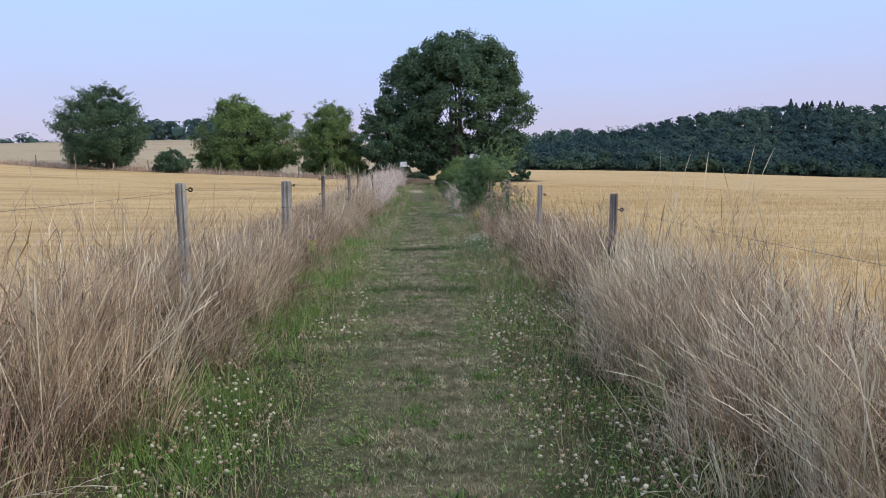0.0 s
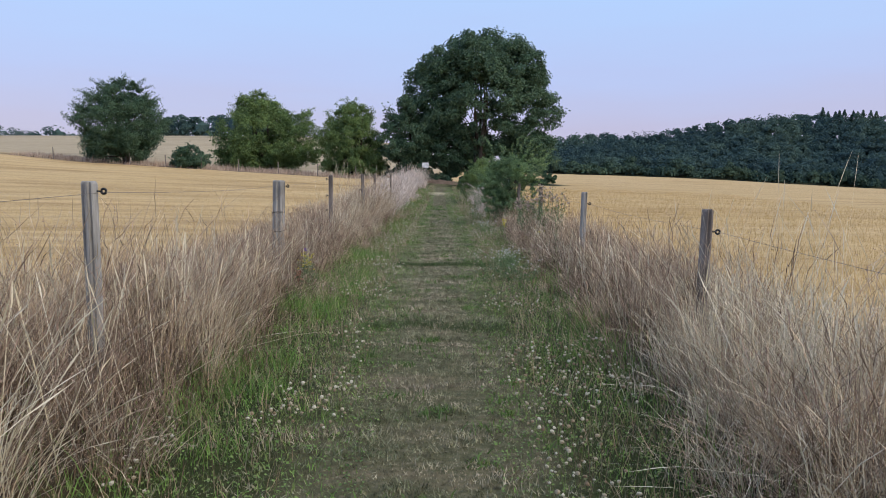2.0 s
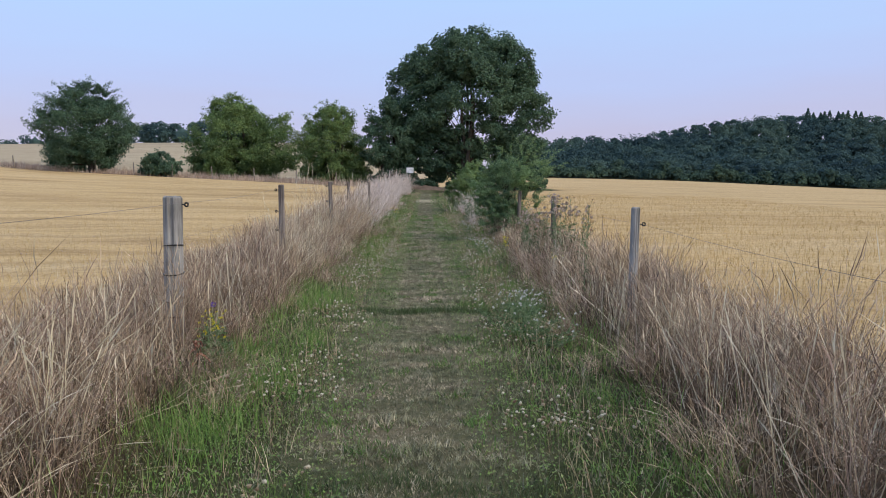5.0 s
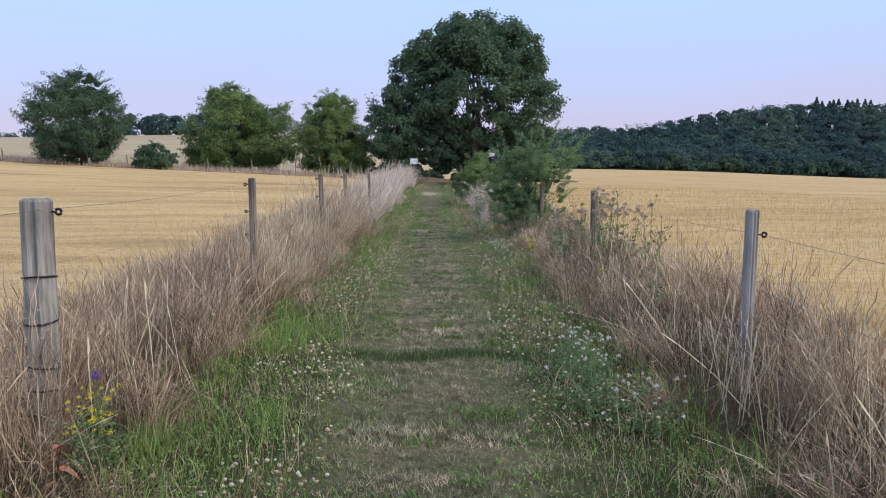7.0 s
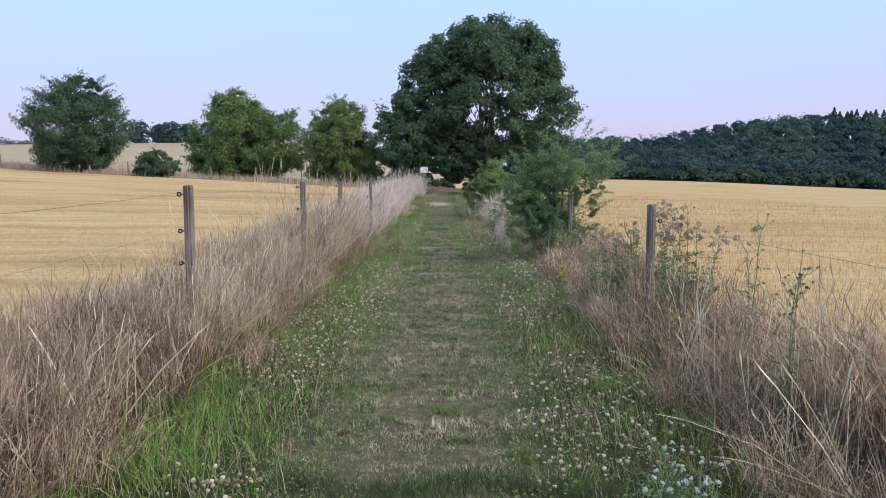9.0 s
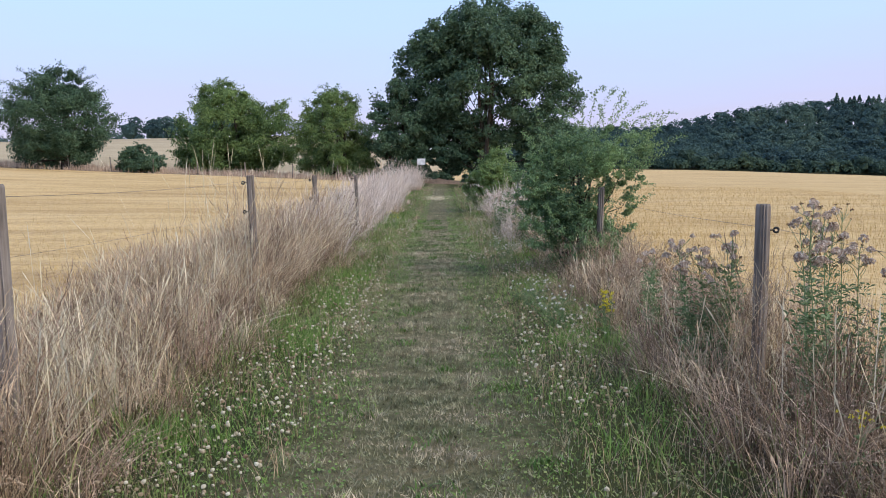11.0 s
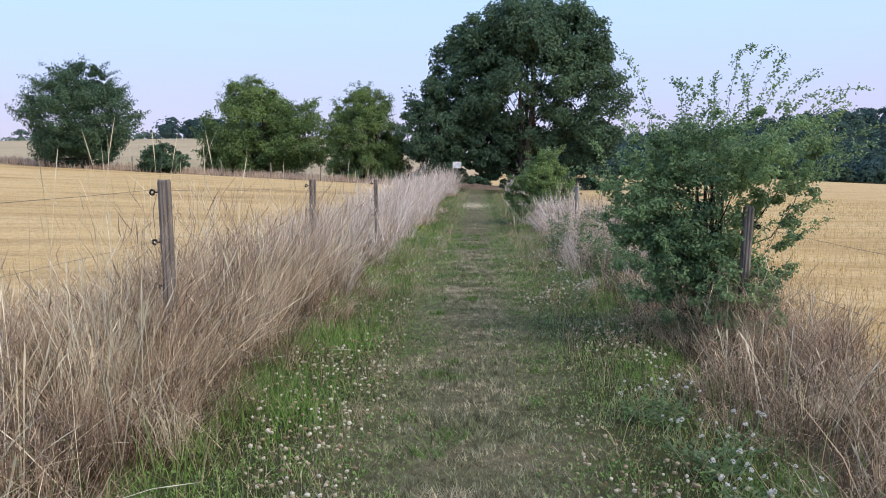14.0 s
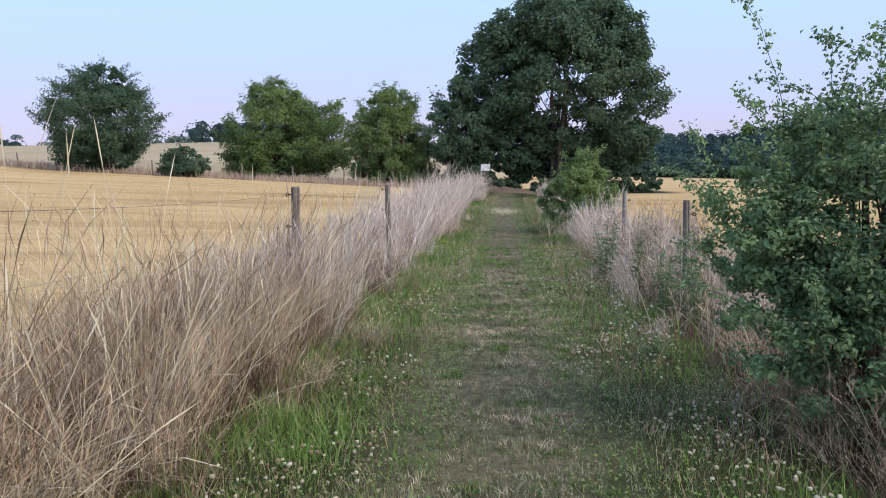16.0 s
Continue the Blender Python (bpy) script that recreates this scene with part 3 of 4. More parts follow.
tree("hedge_shrub", -27.0, 71, [(0, 0, 1.0, 1.9, 1.5, 1.1, 3), (0, -0.2, 0.45, 1.8, 1.3, 0.5, 2)], 130, 80, 0.18, 0.08, OAK_LEAF, 16, "low dark shrub between hedge trees", "shrub", stems=3, sprays=16, spray_len=0.9)
for sx, sy, sw, sh, sd in ((-3.9, 74.5, 1.6, 0.8, 31), (0.2, 74.0, 2.2, 1.0, 32), (3.6, 74.8, 2.4, 1.3, 33), (6.4, 75.5, 1.8, 1.1, 34), (-10.0, 76, 2.0, 1.2, 35)):
    tree("underwood_shrub", sx, sy, [(0, 0, sh * 0.55, sw, 1.2, sh * 0.6, 1)], 40, 70, 0.2, 0.05, OAK_LEAF, sd, "low dark shrub under the tall trees", "shrub", stems=2)
tree("hawthorn_bush", 1.08, 24.5, [(0.0, 0, 1.15, 0.55, 0.5, 0.62, 4), (-0.5, -0.05, 1.22, 0.36, 0.38, 0.36, 1.8), (0.05, -0.1, 0.55, 0.58, 0.5, 0.5, 3.2), (-0.3, -0.1, 0.75, 0.42, 0.4, 0.5, 2.0), (0.15, 0, 1.72, 0.55, 0.5, 0.34, 1.7),
                                   (0.7, 0, 1.82, 0.42, 0.4, 0.28, 1.0), (-0.35, 0.05, 1.66, 0.35, 0.35, 0.30, 1.1), (0.42, -0.45, 1.55, 0.36, 0.28, 0.32, 1.2), (0.2, -0.55, 0.42, 0.40, 0.22, 0.42, 1.7), (0.62, -0.15, 1.22, 0.34, 0.3, 0.28, 0.6), (0.62, 0, 0.8, 0.3, 0.3, 0.25, 0.3)],
     480, 78, 0.036, 0.045, THORN_LEAF, 17, "dense green hawthorn bush with long arching twigs beside a fence post", "bush", stems=4, sprays=110, spray_len=0.55,
     tips=[(-0.64, 0, 2.55), (0.42, 0, 2.72), (0.81, 0.1, 2.64), (0.97, 0, 2.4), (1.33, 0, 2.25), (1.11, 0.1, 1.45), (1.17, 0, 1.24), (0.94, 0.2, 1.05), (0.84, 0.1, 0.6), (-0.89, -0.2, 1.48), (-0.68, -0.2, 2.0), (0.18, 0.1, 2.36), (-1.1, -0.2, 1.0), (1.16, 0, 1.85), (-0.2, 0, 2.3), (0.6, 0, 2.5)])
tree("young_bush", 0.25, 39.5, [(0.0, 0, 1.35, 0.72, 0.7, 0.62, 3), (-0.35, 0, 0.9, 0.68, 0.6, 0.55, 2.0), (0.4, 0, 0.95, 0.66, 0.6, 0.55, 2.0), (0.0, -0.1, 0.45, 0.85, 0.6, 0.45, 2.2), (0.1, 0, 1.85, 0.42, 0.4, 0.32, 0.8)],
     300, 70, 0.070, 0.045, BUSH_LEAF, 18, "small light green bush at the path's edge", "bush", stems=3, sprays=50, spray_len=0.6, cap=0.3)


# ---- far woods ----
ico = bmesh.new()
bmesh.ops.create_icosphere(ico, subdivisions=1, radius=1.0)
SPHERE = np.array([v.co[:] for v in ico.verts])
SPHERE_F = np.array([[v.index for v in f.verts] for f in ico.faces])
ico.free()


def far_wood(name, places, seed, label, cards=420, conifers=(), mat=None):
    """A wood as one mass: every tree has its own bumpy crown of leaf clumps."""
    r = np.random.default_rng(seed)
    g = Geo()
    for i, (x, y, w, h) in enumerate(places):
        z = float(height(x, y))
        fir = i in conifers
        lobes_n = 1 if fir else 4
        for q in range(lobes_n):
            o = np.array([0, 0, h * 0.40]) if q == 0 else np.array([r.uniform(-0.3, 0.3) * w, r.uniform(-0.3, 0.3) * w, h * r.uniform(0.35, 0.78)])
            rad = np.array([w * 0.46, w * 0.46, h * 0.52]) if q == 0 else np.array([w, w, w * 0.7]) * r.uniform(0.16, 0.28)
            if fir:
                rad = np.array([w * 0.14, w * 0.14, h * 0.5])
            ph = r.uniform(0, 6.28, 6)
            bump = 1 + 0.10 * np.sin(SPHERE[:, 0] * 5 + ph[0]) * np.sin(SPHERE[:, 2] * 6 + ph[1]) + 0.09 * np.sin(SPHERE[:, 1] * 9 + ph[2]) * np.sin(SPHERE[:, 2] * 8 + ph[3]) + r.normal(0, 0.09, len(SPHERE))
            v = np.array([x, y, z]) + o + SPHERE * rad * 0.52 * bump[:, None]
            if q == 0:
                g.add(v, SPHERE_F, 0)
            k = cards // lobes_n
            d = unit(k, r)
            d[:, 2] = np.abs(d[:, 2]) * 1.2 - 0.4
            p = np.array([x, y, z]) + o + d * rad * (1 + 0.10 * np.sin(d[:, :1] * 8 + ph[4]) * np.sin(d[:, 2:] * 9 + ph[5]) + r.normal(0, 0.07, (k, 1)))
            if fir:
                u, an = r.random(k), r.uniform(0, 6.28, k)
                p = np.stack([x + np.cos(an) * w * 0.36 * (1 - u), y + np.sin(an) * w * 0.36 * (1 - u), z + h * (0.25 + 0.85 * u)], 1)
            nn = d + r.normal(size=d.shape) * 0.25 + [0, 0, 0.35]
            g.leaves(p, r.uniform(0.55, 1.15, k), nn / np.linalg.norm(nn, axis=1)[:, None], ratio=0.8)
    return tagged(part(name, g, mat or HAZED_WOOD_LEAF), label, "wood", kind="stuff")


r = np.random.default_rng(3)
right = []
for row, (y0, h0) in enumerate(((258, 7.5), (264, 9.0), (272, 10), (282, 10.5), (292, 11), (303, 11.5), (314, 12), (324, 12.3))):
    x = 10 + row * 1.7
    while x < 265:
        w = r.uniform(5, 9.5)
        right.append((x, y0 + r.uniform(-3, 3) + 0.03 * x, w, h0 * r.uniform(0.94, 1.05)))
        x += w * 0.45
firs = []
for x in np.arange(149, 172, 2.3):
    firs.append(len(right))
    right.append((x + r.uniform(-1, 1), 326, 9, 10.9 * r.uniform(0.92, 1.1)))
far_wood("woodland", right, 21, "dark wood on a low hill beyond the field, tinted blue-green for haze", 300, set(firs))
# lower, greener trees and scrub along the wood's foot
edge, x = [], 12
while x < 265:
    w = r.uniform(4, 9)
    edge.append((x, 250 + r.uniform(-3, 3) + 0.03 * x, w, r.choice([3.0, 4.2, 5.5, 7.5, 9.5], p=[0.3, 0.3, 0.2, 0.12, 0.08])))
    x += w * 0.62
far_wood("woodland", edge, 23, "lighter green scrub and trees along the foot of the wood", 420, (), HAZED_EDGE_LEAF)
left = []
for row, y0 in enumerate((228, 238)):
    x = -104 + row * 2
    while x < -66:
        w = r.uniform(7, 11)
        left.append((x, y0 + r.uniform(-3, 3), w, 9.0 * r.uniform(0.85, 1.1)))
        x += w * 0.65
x = -340
while x < -105:
    w = r.uniform(8, 13)
    left.append((x, 300 + r.uniform(-5, 5), w, 11 * r.uniform(0.6, 1.2)))
    x += w * 0.75
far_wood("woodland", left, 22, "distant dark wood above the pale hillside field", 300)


# ---- grasses ----
def scatter(n, x_of, y0, y1, power=1.6):
    """Places that thin out with distance along the path."""
    y = y0 + (y1 - y0) * rng.random(n) ** power
    return x_of(y, rng.random(n)), y


def place(x, y, sink=0.01):
    return np.stack([x, y, height(x, y) - sink], 1)


STALK = [(0, 1.0), (0.45, 0.9), (0.80, 0.7), (0.88, 1.7)]
BLADE = [(0, 1.0), (0.5, 0.85)]
CURL = [(0, 1.0), (0.35, 0.95), (0.7, 0.75)]
SPIKE = [(0, 1.0)]


def wide(y):
    """Far stalks stand in tufts of several, drawn as one broader stalk."""
    return 1 + np.clip((y - 24) / 14, 0, 3.0)


def along(n, y0=0.4, y1=36.0, y2=72.0, near=0.82):
    return np.where(rng.random(n) < near, rng.uniform(y0, y1, n), y1 + (y2 - y1) * rng.random(n) ** 1.4)


def wave(x, y, sx, sy, seed):
    return np.array([noise.noise(Vector((a * sx, b * sy, seed))) for a, b in zip(x, y)])


def tall_grass(name, inner, width, n, stand, to_path, label, mats, span, loose=11):
    """Stalks grow in tufts that fan out; those at the edge hang towards the path."""
    g = Geo()
    tufts = n // 34
    ty = along(tufts, *span)
    u = rng.random(tufts) ** 0.85
    edge = 0.30 * wave(np.full(tufts, 5.0 * to_path), ty, 1.0, 0.75, 31.0) + 0.18 * wave(np.full(tufts, 9.0), ty, 1.0, 2.3, 33.0 + to_path)
    tx = inner(ty) + edge + rng.normal(0, 0.10, tufts) - to_path * width * u
    vigour = 1 + 0.85 * wave(tx, ty, 0.9, 0.7, 3.0) + 0.5 * wave(tx, ty, 2.6, 2.2, 13.0) + 0.28 * rng.normal(size=tufts)
    t_lean = np.abs(rng.normal(0.05, 0.34, tufts))
    t_turn = 4.0 * wave(tx, ty, 0.8, 0.8, 41.0) + rng.normal(0, 1.8, tufts)
    t_turn = np.where(rng.random(tufts) < 0.38, rng.normal(0 if to_path > 0 else math.pi, 0.8, tufts), t_turn)
    k = rng.integers(0, tufts, n)
    spread = np.abs(rng.normal(0, 0.075, n))
    an = rng.uniform(0, 2 * math.pi, n)
    x, y = tx[k] + np.cos(an) * spread, ty[k] + np.sin(an) * spread
    depth = np.clip(-to_path * (x - inner(y)) / 0.55, 0, 1)
    h = stand(y) * (0.36 + 0.64 * depth ** 0.8) * (1 - 0.5 * ss(0.8, 1.8, -to_path * (x - inner(y)))) * np.clip(vigour[k], 0.25, 1.5) * rng.uniform(0.5, 1.15, n)
    fan = spread * 2.0 + np.abs(rng.normal(0, 0.15, n))
    lx = np.cos(t_turn[k]) * t_lean[k] + np.cos(an) * fan + to_path * 0.42 * (1 - depth) * rng.random(n)
    ly = np.sin(t_turn[k]) * t_lean[k] + np.sin(an) * fan
    lean, turn = np.minimum(np.hypot(lx, ly), 1.2), np.arctan2(ly, lx)
    v = g.strips(place(x, y), h, rng.uniform(0.002, 0.0044, n) * wide(y), lean, turn, STALK, m=0, kink=0.014)
    # spikelets of the open seed heads
    tip, below = v[:, 8], (v[:, 2] + v[:, 4]) / 2
    for s in range(3):
        f = (0.1 + 0.95 * rng.random(n) ** 0.7)[:, None]
        p = below + (tip - below) * f + rng.normal(0, 0.018, (n, 3))
        g.leaves(p, rng.uniform(0.007, 0.016, n) * wide(y) ** 0.8, unit(n), m=4, ratio=0.45)
    # withered leaves, matted low down
    q = int(n * 1.5)
    k = rng.integers(0, tufts, q)
    x, y = tx[k] + rng.normal(0, 0.13, q), ty[k] + rng.normal(0, 0.13, q)
    depth = np.clip(-to_path * (x - inner(y)) / 0.5, 0, 1)
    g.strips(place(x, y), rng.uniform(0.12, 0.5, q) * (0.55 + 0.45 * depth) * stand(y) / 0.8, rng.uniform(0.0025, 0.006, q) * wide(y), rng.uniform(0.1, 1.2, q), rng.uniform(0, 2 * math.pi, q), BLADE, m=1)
    # tangle of short curled leaves and broken straws hung up in the mass, and fallen straws across it
    for q, lo, hi, wd, m, curl in ((int(n * 0.8), 0.10, 0.34, 0.0042, 0, 0.05), (int(n * 0.5), 0.10, 0.30, 0.0050, 1, 0.05), (n // 8, 0.30, 0.65, 0.0050, 0, 0.012)):
        k = rng.integers(0, tufts, q)
        x, y = tx[k] + rng.normal(0, 0.12, q), ty[k] + rng.normal(0, 0.12, q)
        b = place(x, y)
        b[:, 2] += rng.random(q) ** 0.8 * 0.74 * stand(y) * np.clip(vigour[k], 0.3, 1.25) * np.clip(0.25 - to_path * (x - inner(y)) / 0.7, 0.1, 1) * (1 - 0.45 * ss(0.8, 1.8, -to_path * (x - inner(y))))
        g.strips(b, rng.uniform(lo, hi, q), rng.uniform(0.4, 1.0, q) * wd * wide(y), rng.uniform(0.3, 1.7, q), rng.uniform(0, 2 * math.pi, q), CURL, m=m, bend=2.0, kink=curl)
    # pale long straws that stand out or have fallen over
    q = n // loose
    y = along(q, *span[:3], 0.9)
    x = inner(y) - to_path * (0.25 + (width - 0.25) * rng.random(q))
    g.strips(place(x, y), stand(y) * (1 - 0.3 * ss(0.8, 1.8, -to_path * (x - inner(y)))) * rng.uniform(0.5, 1.25, q), rng.uniform(0.003, 0.008, q) * wide(y), np.minimum(np.abs(rng.normal(0.1, 0.6, q)), 1.25), rng.uniform(0, 2 * math.pi, q), STALK, m=2, bend=1.2, kink=0.003)
    # a few green leaves at the foot
    q = n // 12
    y = along(q, *span)
    x = inner(y) - to_path * width * 0.8 * rng.random(q) ** 1.5
    g.strips(place(x, y), rng.uniform(0.1, 0.42, q), rng.uniform(0.003, 0.007, q) * wide(y), rng.uniform(0.1, 0.8, q), rng.uniform(0, 2 * math.pi, q), BLADE, m=3)
    return tagged(part(name, g, mats), label, "grass", kind="stuff")


def stand_left(y):
    return 1.04 - 0.34 * ss(8.5, 12, y) + 0.30 * ss(19, 23, y) + 0.24 * ss(27, 32, y)


def stand_right(y):
    return 0.84 - 0.16 * ss(8, 13, y) - 0.26 * ss(19, 20.5, y) + 0.14 * ss(22.6, 23.6, y) + 0.30 * ss(25.5, 29, y)


BLEACHED = [STRAW_PALE, STRAW, STRAW_PALE, GREEN_BLADE, SEED]
DRY, PALE = [STRAW, BROWN_SHADED_BLADE, STRAW_PALE, GREEN_BLADE, SEED], [FEATHER, STRAW, FEATHER, GREEN_BLADE, PALE_SEED]
tall_grass("dry_grass", left_edge, 2.3, 40000, stand_left, 1, "tall withered brown and straw-coloured grass along the fence", DRY, (-1.5, 26.0, 29.5, 0.94))
tall_grass("dry_grass", right_edge, 1.6, 25000, stand_right, -1, "tall withered brown and straw-coloured grass along the fence", DRY, (-1.5, 26.0, 34.0, 0.92))
tall_grass("dry_grass", right_edge, 1.6, 5800, stand_right, -1, "tall pale straw-coloured grass bleached by the sun", BLEACHED, (-1.5, 8.5, 12.0, 0.92), 6)
tall_grass("dry_grass", left_edge, 2.2, 2000, stand_left, 1, "tall pale straw-coloured grass fallen over by the fence", BLEACHED, (18.0, 26.0, 30.0, 0.92), 6)
tall_grass("dry_grass", left_edge, 2.2, 1800, stand_left, 1, "tall pale straw-coloured grass bleached by the sun", BLEACHED, (-1.0, 8.0, 10.0, 0.92), 6)
tall_grass("feather_grass", left_edge, 2.2, 9500, stand_left, 1, "tall pale feathery grass along the fence", PALE, (25.5, 44.0, 72.0, 0.7))
tall_grass("feather_grass", right_edge, 1.3, 5500, stand_right, -1, "pale pinkish feathery grass along the fence", PALE, (26.5, 42.0, 70.0, 0.7))

# single tall pale straws that rise over the fence
g = Geo()
for cx, cy, sx, sy, n, lo, hi in ((2.5, 7.6, 0.35, 1.0, 46, 1.1, 1.75), (2.6, 9.0, 0.3, 0.8, 22, 1.1, 1.6), (-3.6, 23.4, 0.4, 0.7, 40, 1.3, 2.0), (-3.5, 29.0, 0.4, 1.5, 50, 1.2, 1.7), (-3.9, 36, 0.4, 3, 60, 1.2, 1.75), (-3.0, 19.0, 0.3, 0.7, 14, 1.0, 1.4), (0.0, 38.8, 0.35, 0.3, 170, 0.3, 0.75)):
    x, y = cx + sx * np.clip(rng.normal(size=n), -1.5, 1.5), cy + sy * np.clip(rng.normal(size=n), -1.5, 1.5)
    g.strips(place(x, y), rng.uniform(lo, hi, n), rng.uniform(0.0024, 0.0036, n), np.abs(rng.normal(0.2, 0.16, n)), rng.uniform(0, 6.28, n), [(0, 1.0), (0.5, 0.9), (0.84, 0.7), (0.89, 2.0), (0.95, 1.7)])
tagged(part("tall_straw", g, STRAW_PALE), "single tall pale straws with thin seed heads by the fence", "grass", kind="stuff")

# stubble of the fields
for inner, way, n, lo, hi in ((lambda y: right_edge(y) + 1.2, 1, 130000, 0.07, 0.21), (lambda y: left_edge(y) - 1.9, -1, 62000, 0.05, 0.15)):
    g = Geo()
    y = rng.uniform(0, 1, n) ** 1.7 * 60
    x = inner(y) + way * 18 * rng.random(n) ** 1.8
    x = np.where(rng.random(n) < 0.55, np.round(x / 0.16) * 0.16 + rng.normal(0, 0.05, n), x)
    g.strips(place(x, y), rng.uniform(lo, hi, n), rng.uniform(0.004, 0.008, n), np.abs(rng.normal(0.15, 0.3, n)), rng.uniform(0, 6.28, n), SPIKE)
    tagged(part("crop_stubble", g, STUBBLE), "golden cut straw stubble in the field", "crop", kind="stuff")

# dry grass on the hedge bank
g = Geo()
n = 12000
x, y = -4.5 - 40 * rng.random(n) ** 0.9, rng.uniform(69.5, 78, n)
g.strips(place(x, y), rng.uniform(0.1, 0.6, n) * (1 + 0.9 * wave(x, y, 0.35, 0.35, 17.0)), rng.uniform(0.015, 0.04, n), np.abs(rng.normal(0.2, 0.2, n)), rng.uniform(0, 6.28, n), BLADE)
tagged(part("bank_grass", g, SEED), "dry reddish grass along the far hedge", "grass", kind="stuff")

# mown path and its green margins
g = Geo()
n = 215000
y = along(n, 1.6, 32, 60, 0.94)
x = centre(y) + np.clip(rng.normal(0, 0.6, n), -1.3, 1.3)
bare = wave(x, y, 1.1, 2.4, 5.0)
tuft = np.clip(wave(x, y, 3.5, 5.0, 8.0) + 0.15, 0, 1)
band = np.clip(wave(x, y, 0.5, 1.5, 21.0) * 2.2 - 0.35, 0, 1)
h = (0.06 * band * rng.random(n) + rng.uniform(0.012, 0.036, n) + 0.09 * tuft * rng.random(n)) * np.where(bare > 0.18, 0.6, 1.0)
g.strips(place(x, y, 0.004), h, rng.uniform(0.004, 0.009, n) * wide(y), rng.uniform(0.2, 1.2, n), rng.uniform(0, 6.28, n), SPIKE)
tagged(part("mown_grass", g, MOWN_BLADE), "short mown grass, dry in patches, on the path", "grass", kind="stuff")
g = Geo()
n = 80000
sgn = np.where(rng.random(n) < 0.55, -1.0, 1.0)
u = rng.random(n)
y = along(n, 1.2, 36, 62, 0.88)
x = np.where(sgn < 0, centre(y) - 0.25 + (left_edge(y) - 0.25 - centre(y) + 0.25) * u ** 0.8, centre(y) + 0.35 + (right_edge(y) + 0.2 - centre(y) - 0.35) * u ** 0.8)
clump = 1 + 0.8 * wave(x, y, 2.2, 1.8, 12.0)
g.strips(place(x, y), rng.uniform(0.03, 0.125, n) * (0.45 + 0.9 * u) * clump, rng.uniform(0.0028, 0.006, n) * wide(y), rng.uniform(0.1, 1.0, n), rng.uniform(0, 6.28, n), BLADE, m=0)
k = 12000
sgn = np.where(rng.random(k) < 0.5, -1.0, 1.0)
y = along(k, 1.2, 36, 62, 0.88)
x = np.where(sgn < 0, left_edge(y) + 0.85 * rng.random(k), right_edge(y) - 0.75 * rng.random(k))
g.strips(place(x, y), rng.uniform(0.08, 0.30, k), rng.uniform(0.002, 0.0035, k) * wide(y), rng.uniform(0.1, 0.9, k), rng.uniform(0, 6.28, k), BLADE, m=1)
tagged(part("margin_grass", g, [GREEN_BLADE, STRAW]), "fresh green grass along the path's edges", "grass", kind="stuff")


# pale cut straw lying across the far path
g = Geo()
n = 1100
y = rng.normal(49.0, 1.1, n)
x = centre(y) + np.clip(rng.normal(0, 0.38, n), -0.9, 0.9)
g.strips(place(x, y, -0.01), rng.uniform(0.04, 0.10, n), rng.uniform(0.010, 0.022, n), rng.uniform(0.9, 1.3, n), rng.uniform(0, 6.28, n), SPIKE)
tagged(part("cut_straw", g, STRAW_PALE), "pale dry cut straw lying on the mown path", "straw", kind="stuff")


# lush green tufts at the foot of the dry grass
g = Geo()
tufts = np.random.default_rng(78)
k, per = 430, 60
cy = 2.0 + 36.0 * tufts.random(k) ** 1.1
on_left = tufts.random(k) < 0.88
cx = np.where(on_left, left_edge(cy) + tufts.uniform(-0.1, 0.55, k), right_edge(cy) - tufts.uniform(-0.1, 0.4, k))
keep = wave(cx, cy, 0.5, 0.55, 51.0) > -0.05
cx, cy = cx[keep], cy[keep]
k = len(cx)
size = np.repeat(tufts.uniform(0.05, 0.15, k), per)
x, y = np.repeat(cx, per) + tufts.normal(0, 1, k * per) * size, np.repeat(cy, per) + tufts.normal(0, 1, k * per) * size
g.strips(place(x, y), tufts.uniform(0.08, 0.26, k * per), tufts.uniform(0.003, 0.007, k * per) * wide(y), tufts.uniform(0.1, 0.9, k * per), tufts.uniform(0, 6.28, k * per), BLADE)
tagged(part("lush_grass", g, LUSH_BLADE), "lush bright green grass tufts along the path's edge", "grass", kind="stuff")


# low rosettes of fresh weeds in the mown path
g = Geo()
clumps = np.random.default_rng(77)
k = 230
cy = 1.8 + 34.0 * clumps.random(k) ** 1.15
cx = centre(cy) + clumps.normal(0, 0.42, k)
size = clumps.uniform(0.05, 0.16, k)
per = 46
x = np.repeat(cx, per) + clumps.normal(0, 1, k * per) * np.repeat(size, per) * 0.75
y = np.repeat(cy, per) + clumps.normal(0, 1, k * per) * np.repeat(size, per) * 0.55
g.strips(place(x, y, 0.004), clumps.uniform(0.025, 0.075, k * per), clumps.uniform(0.006, 0.012, k * per) * wide(y), clumps.uniform(0.3, 1.3, k * per), clumps.uniform(0, 6.28, k * per), BLADE)
tagged(part("path_weeds", g, WEED_LEAF), "low fresh green weed tufts in the mown path", "grass", kind="stuff")


# bands of longer, darker grass across the path
g = Geo()
for by, x0, x1, n in ((14.75, -1.2, 0.45, 3600), (9.9, -0.9, 0.5, 1300)):
    x = rng.uniform(x0, x1, n)
    y = by + rng.normal(0, 0.09, n) + 0.08 * np.sin(x * 5 + by)
    g.strips(place(x, y, 0.004), rng.uniform(0.03, 0.085, n), rng.uniform(0.004, 0.008, n), rng.uniform(0.1, 0.8, n), rng.uniform(0, 6.28, n), SPIKE)
tagged(part("grass_ridge", g, RIDGE_BLADE), "bands of longer dark green grass across the path", "grass", kind="stuff")


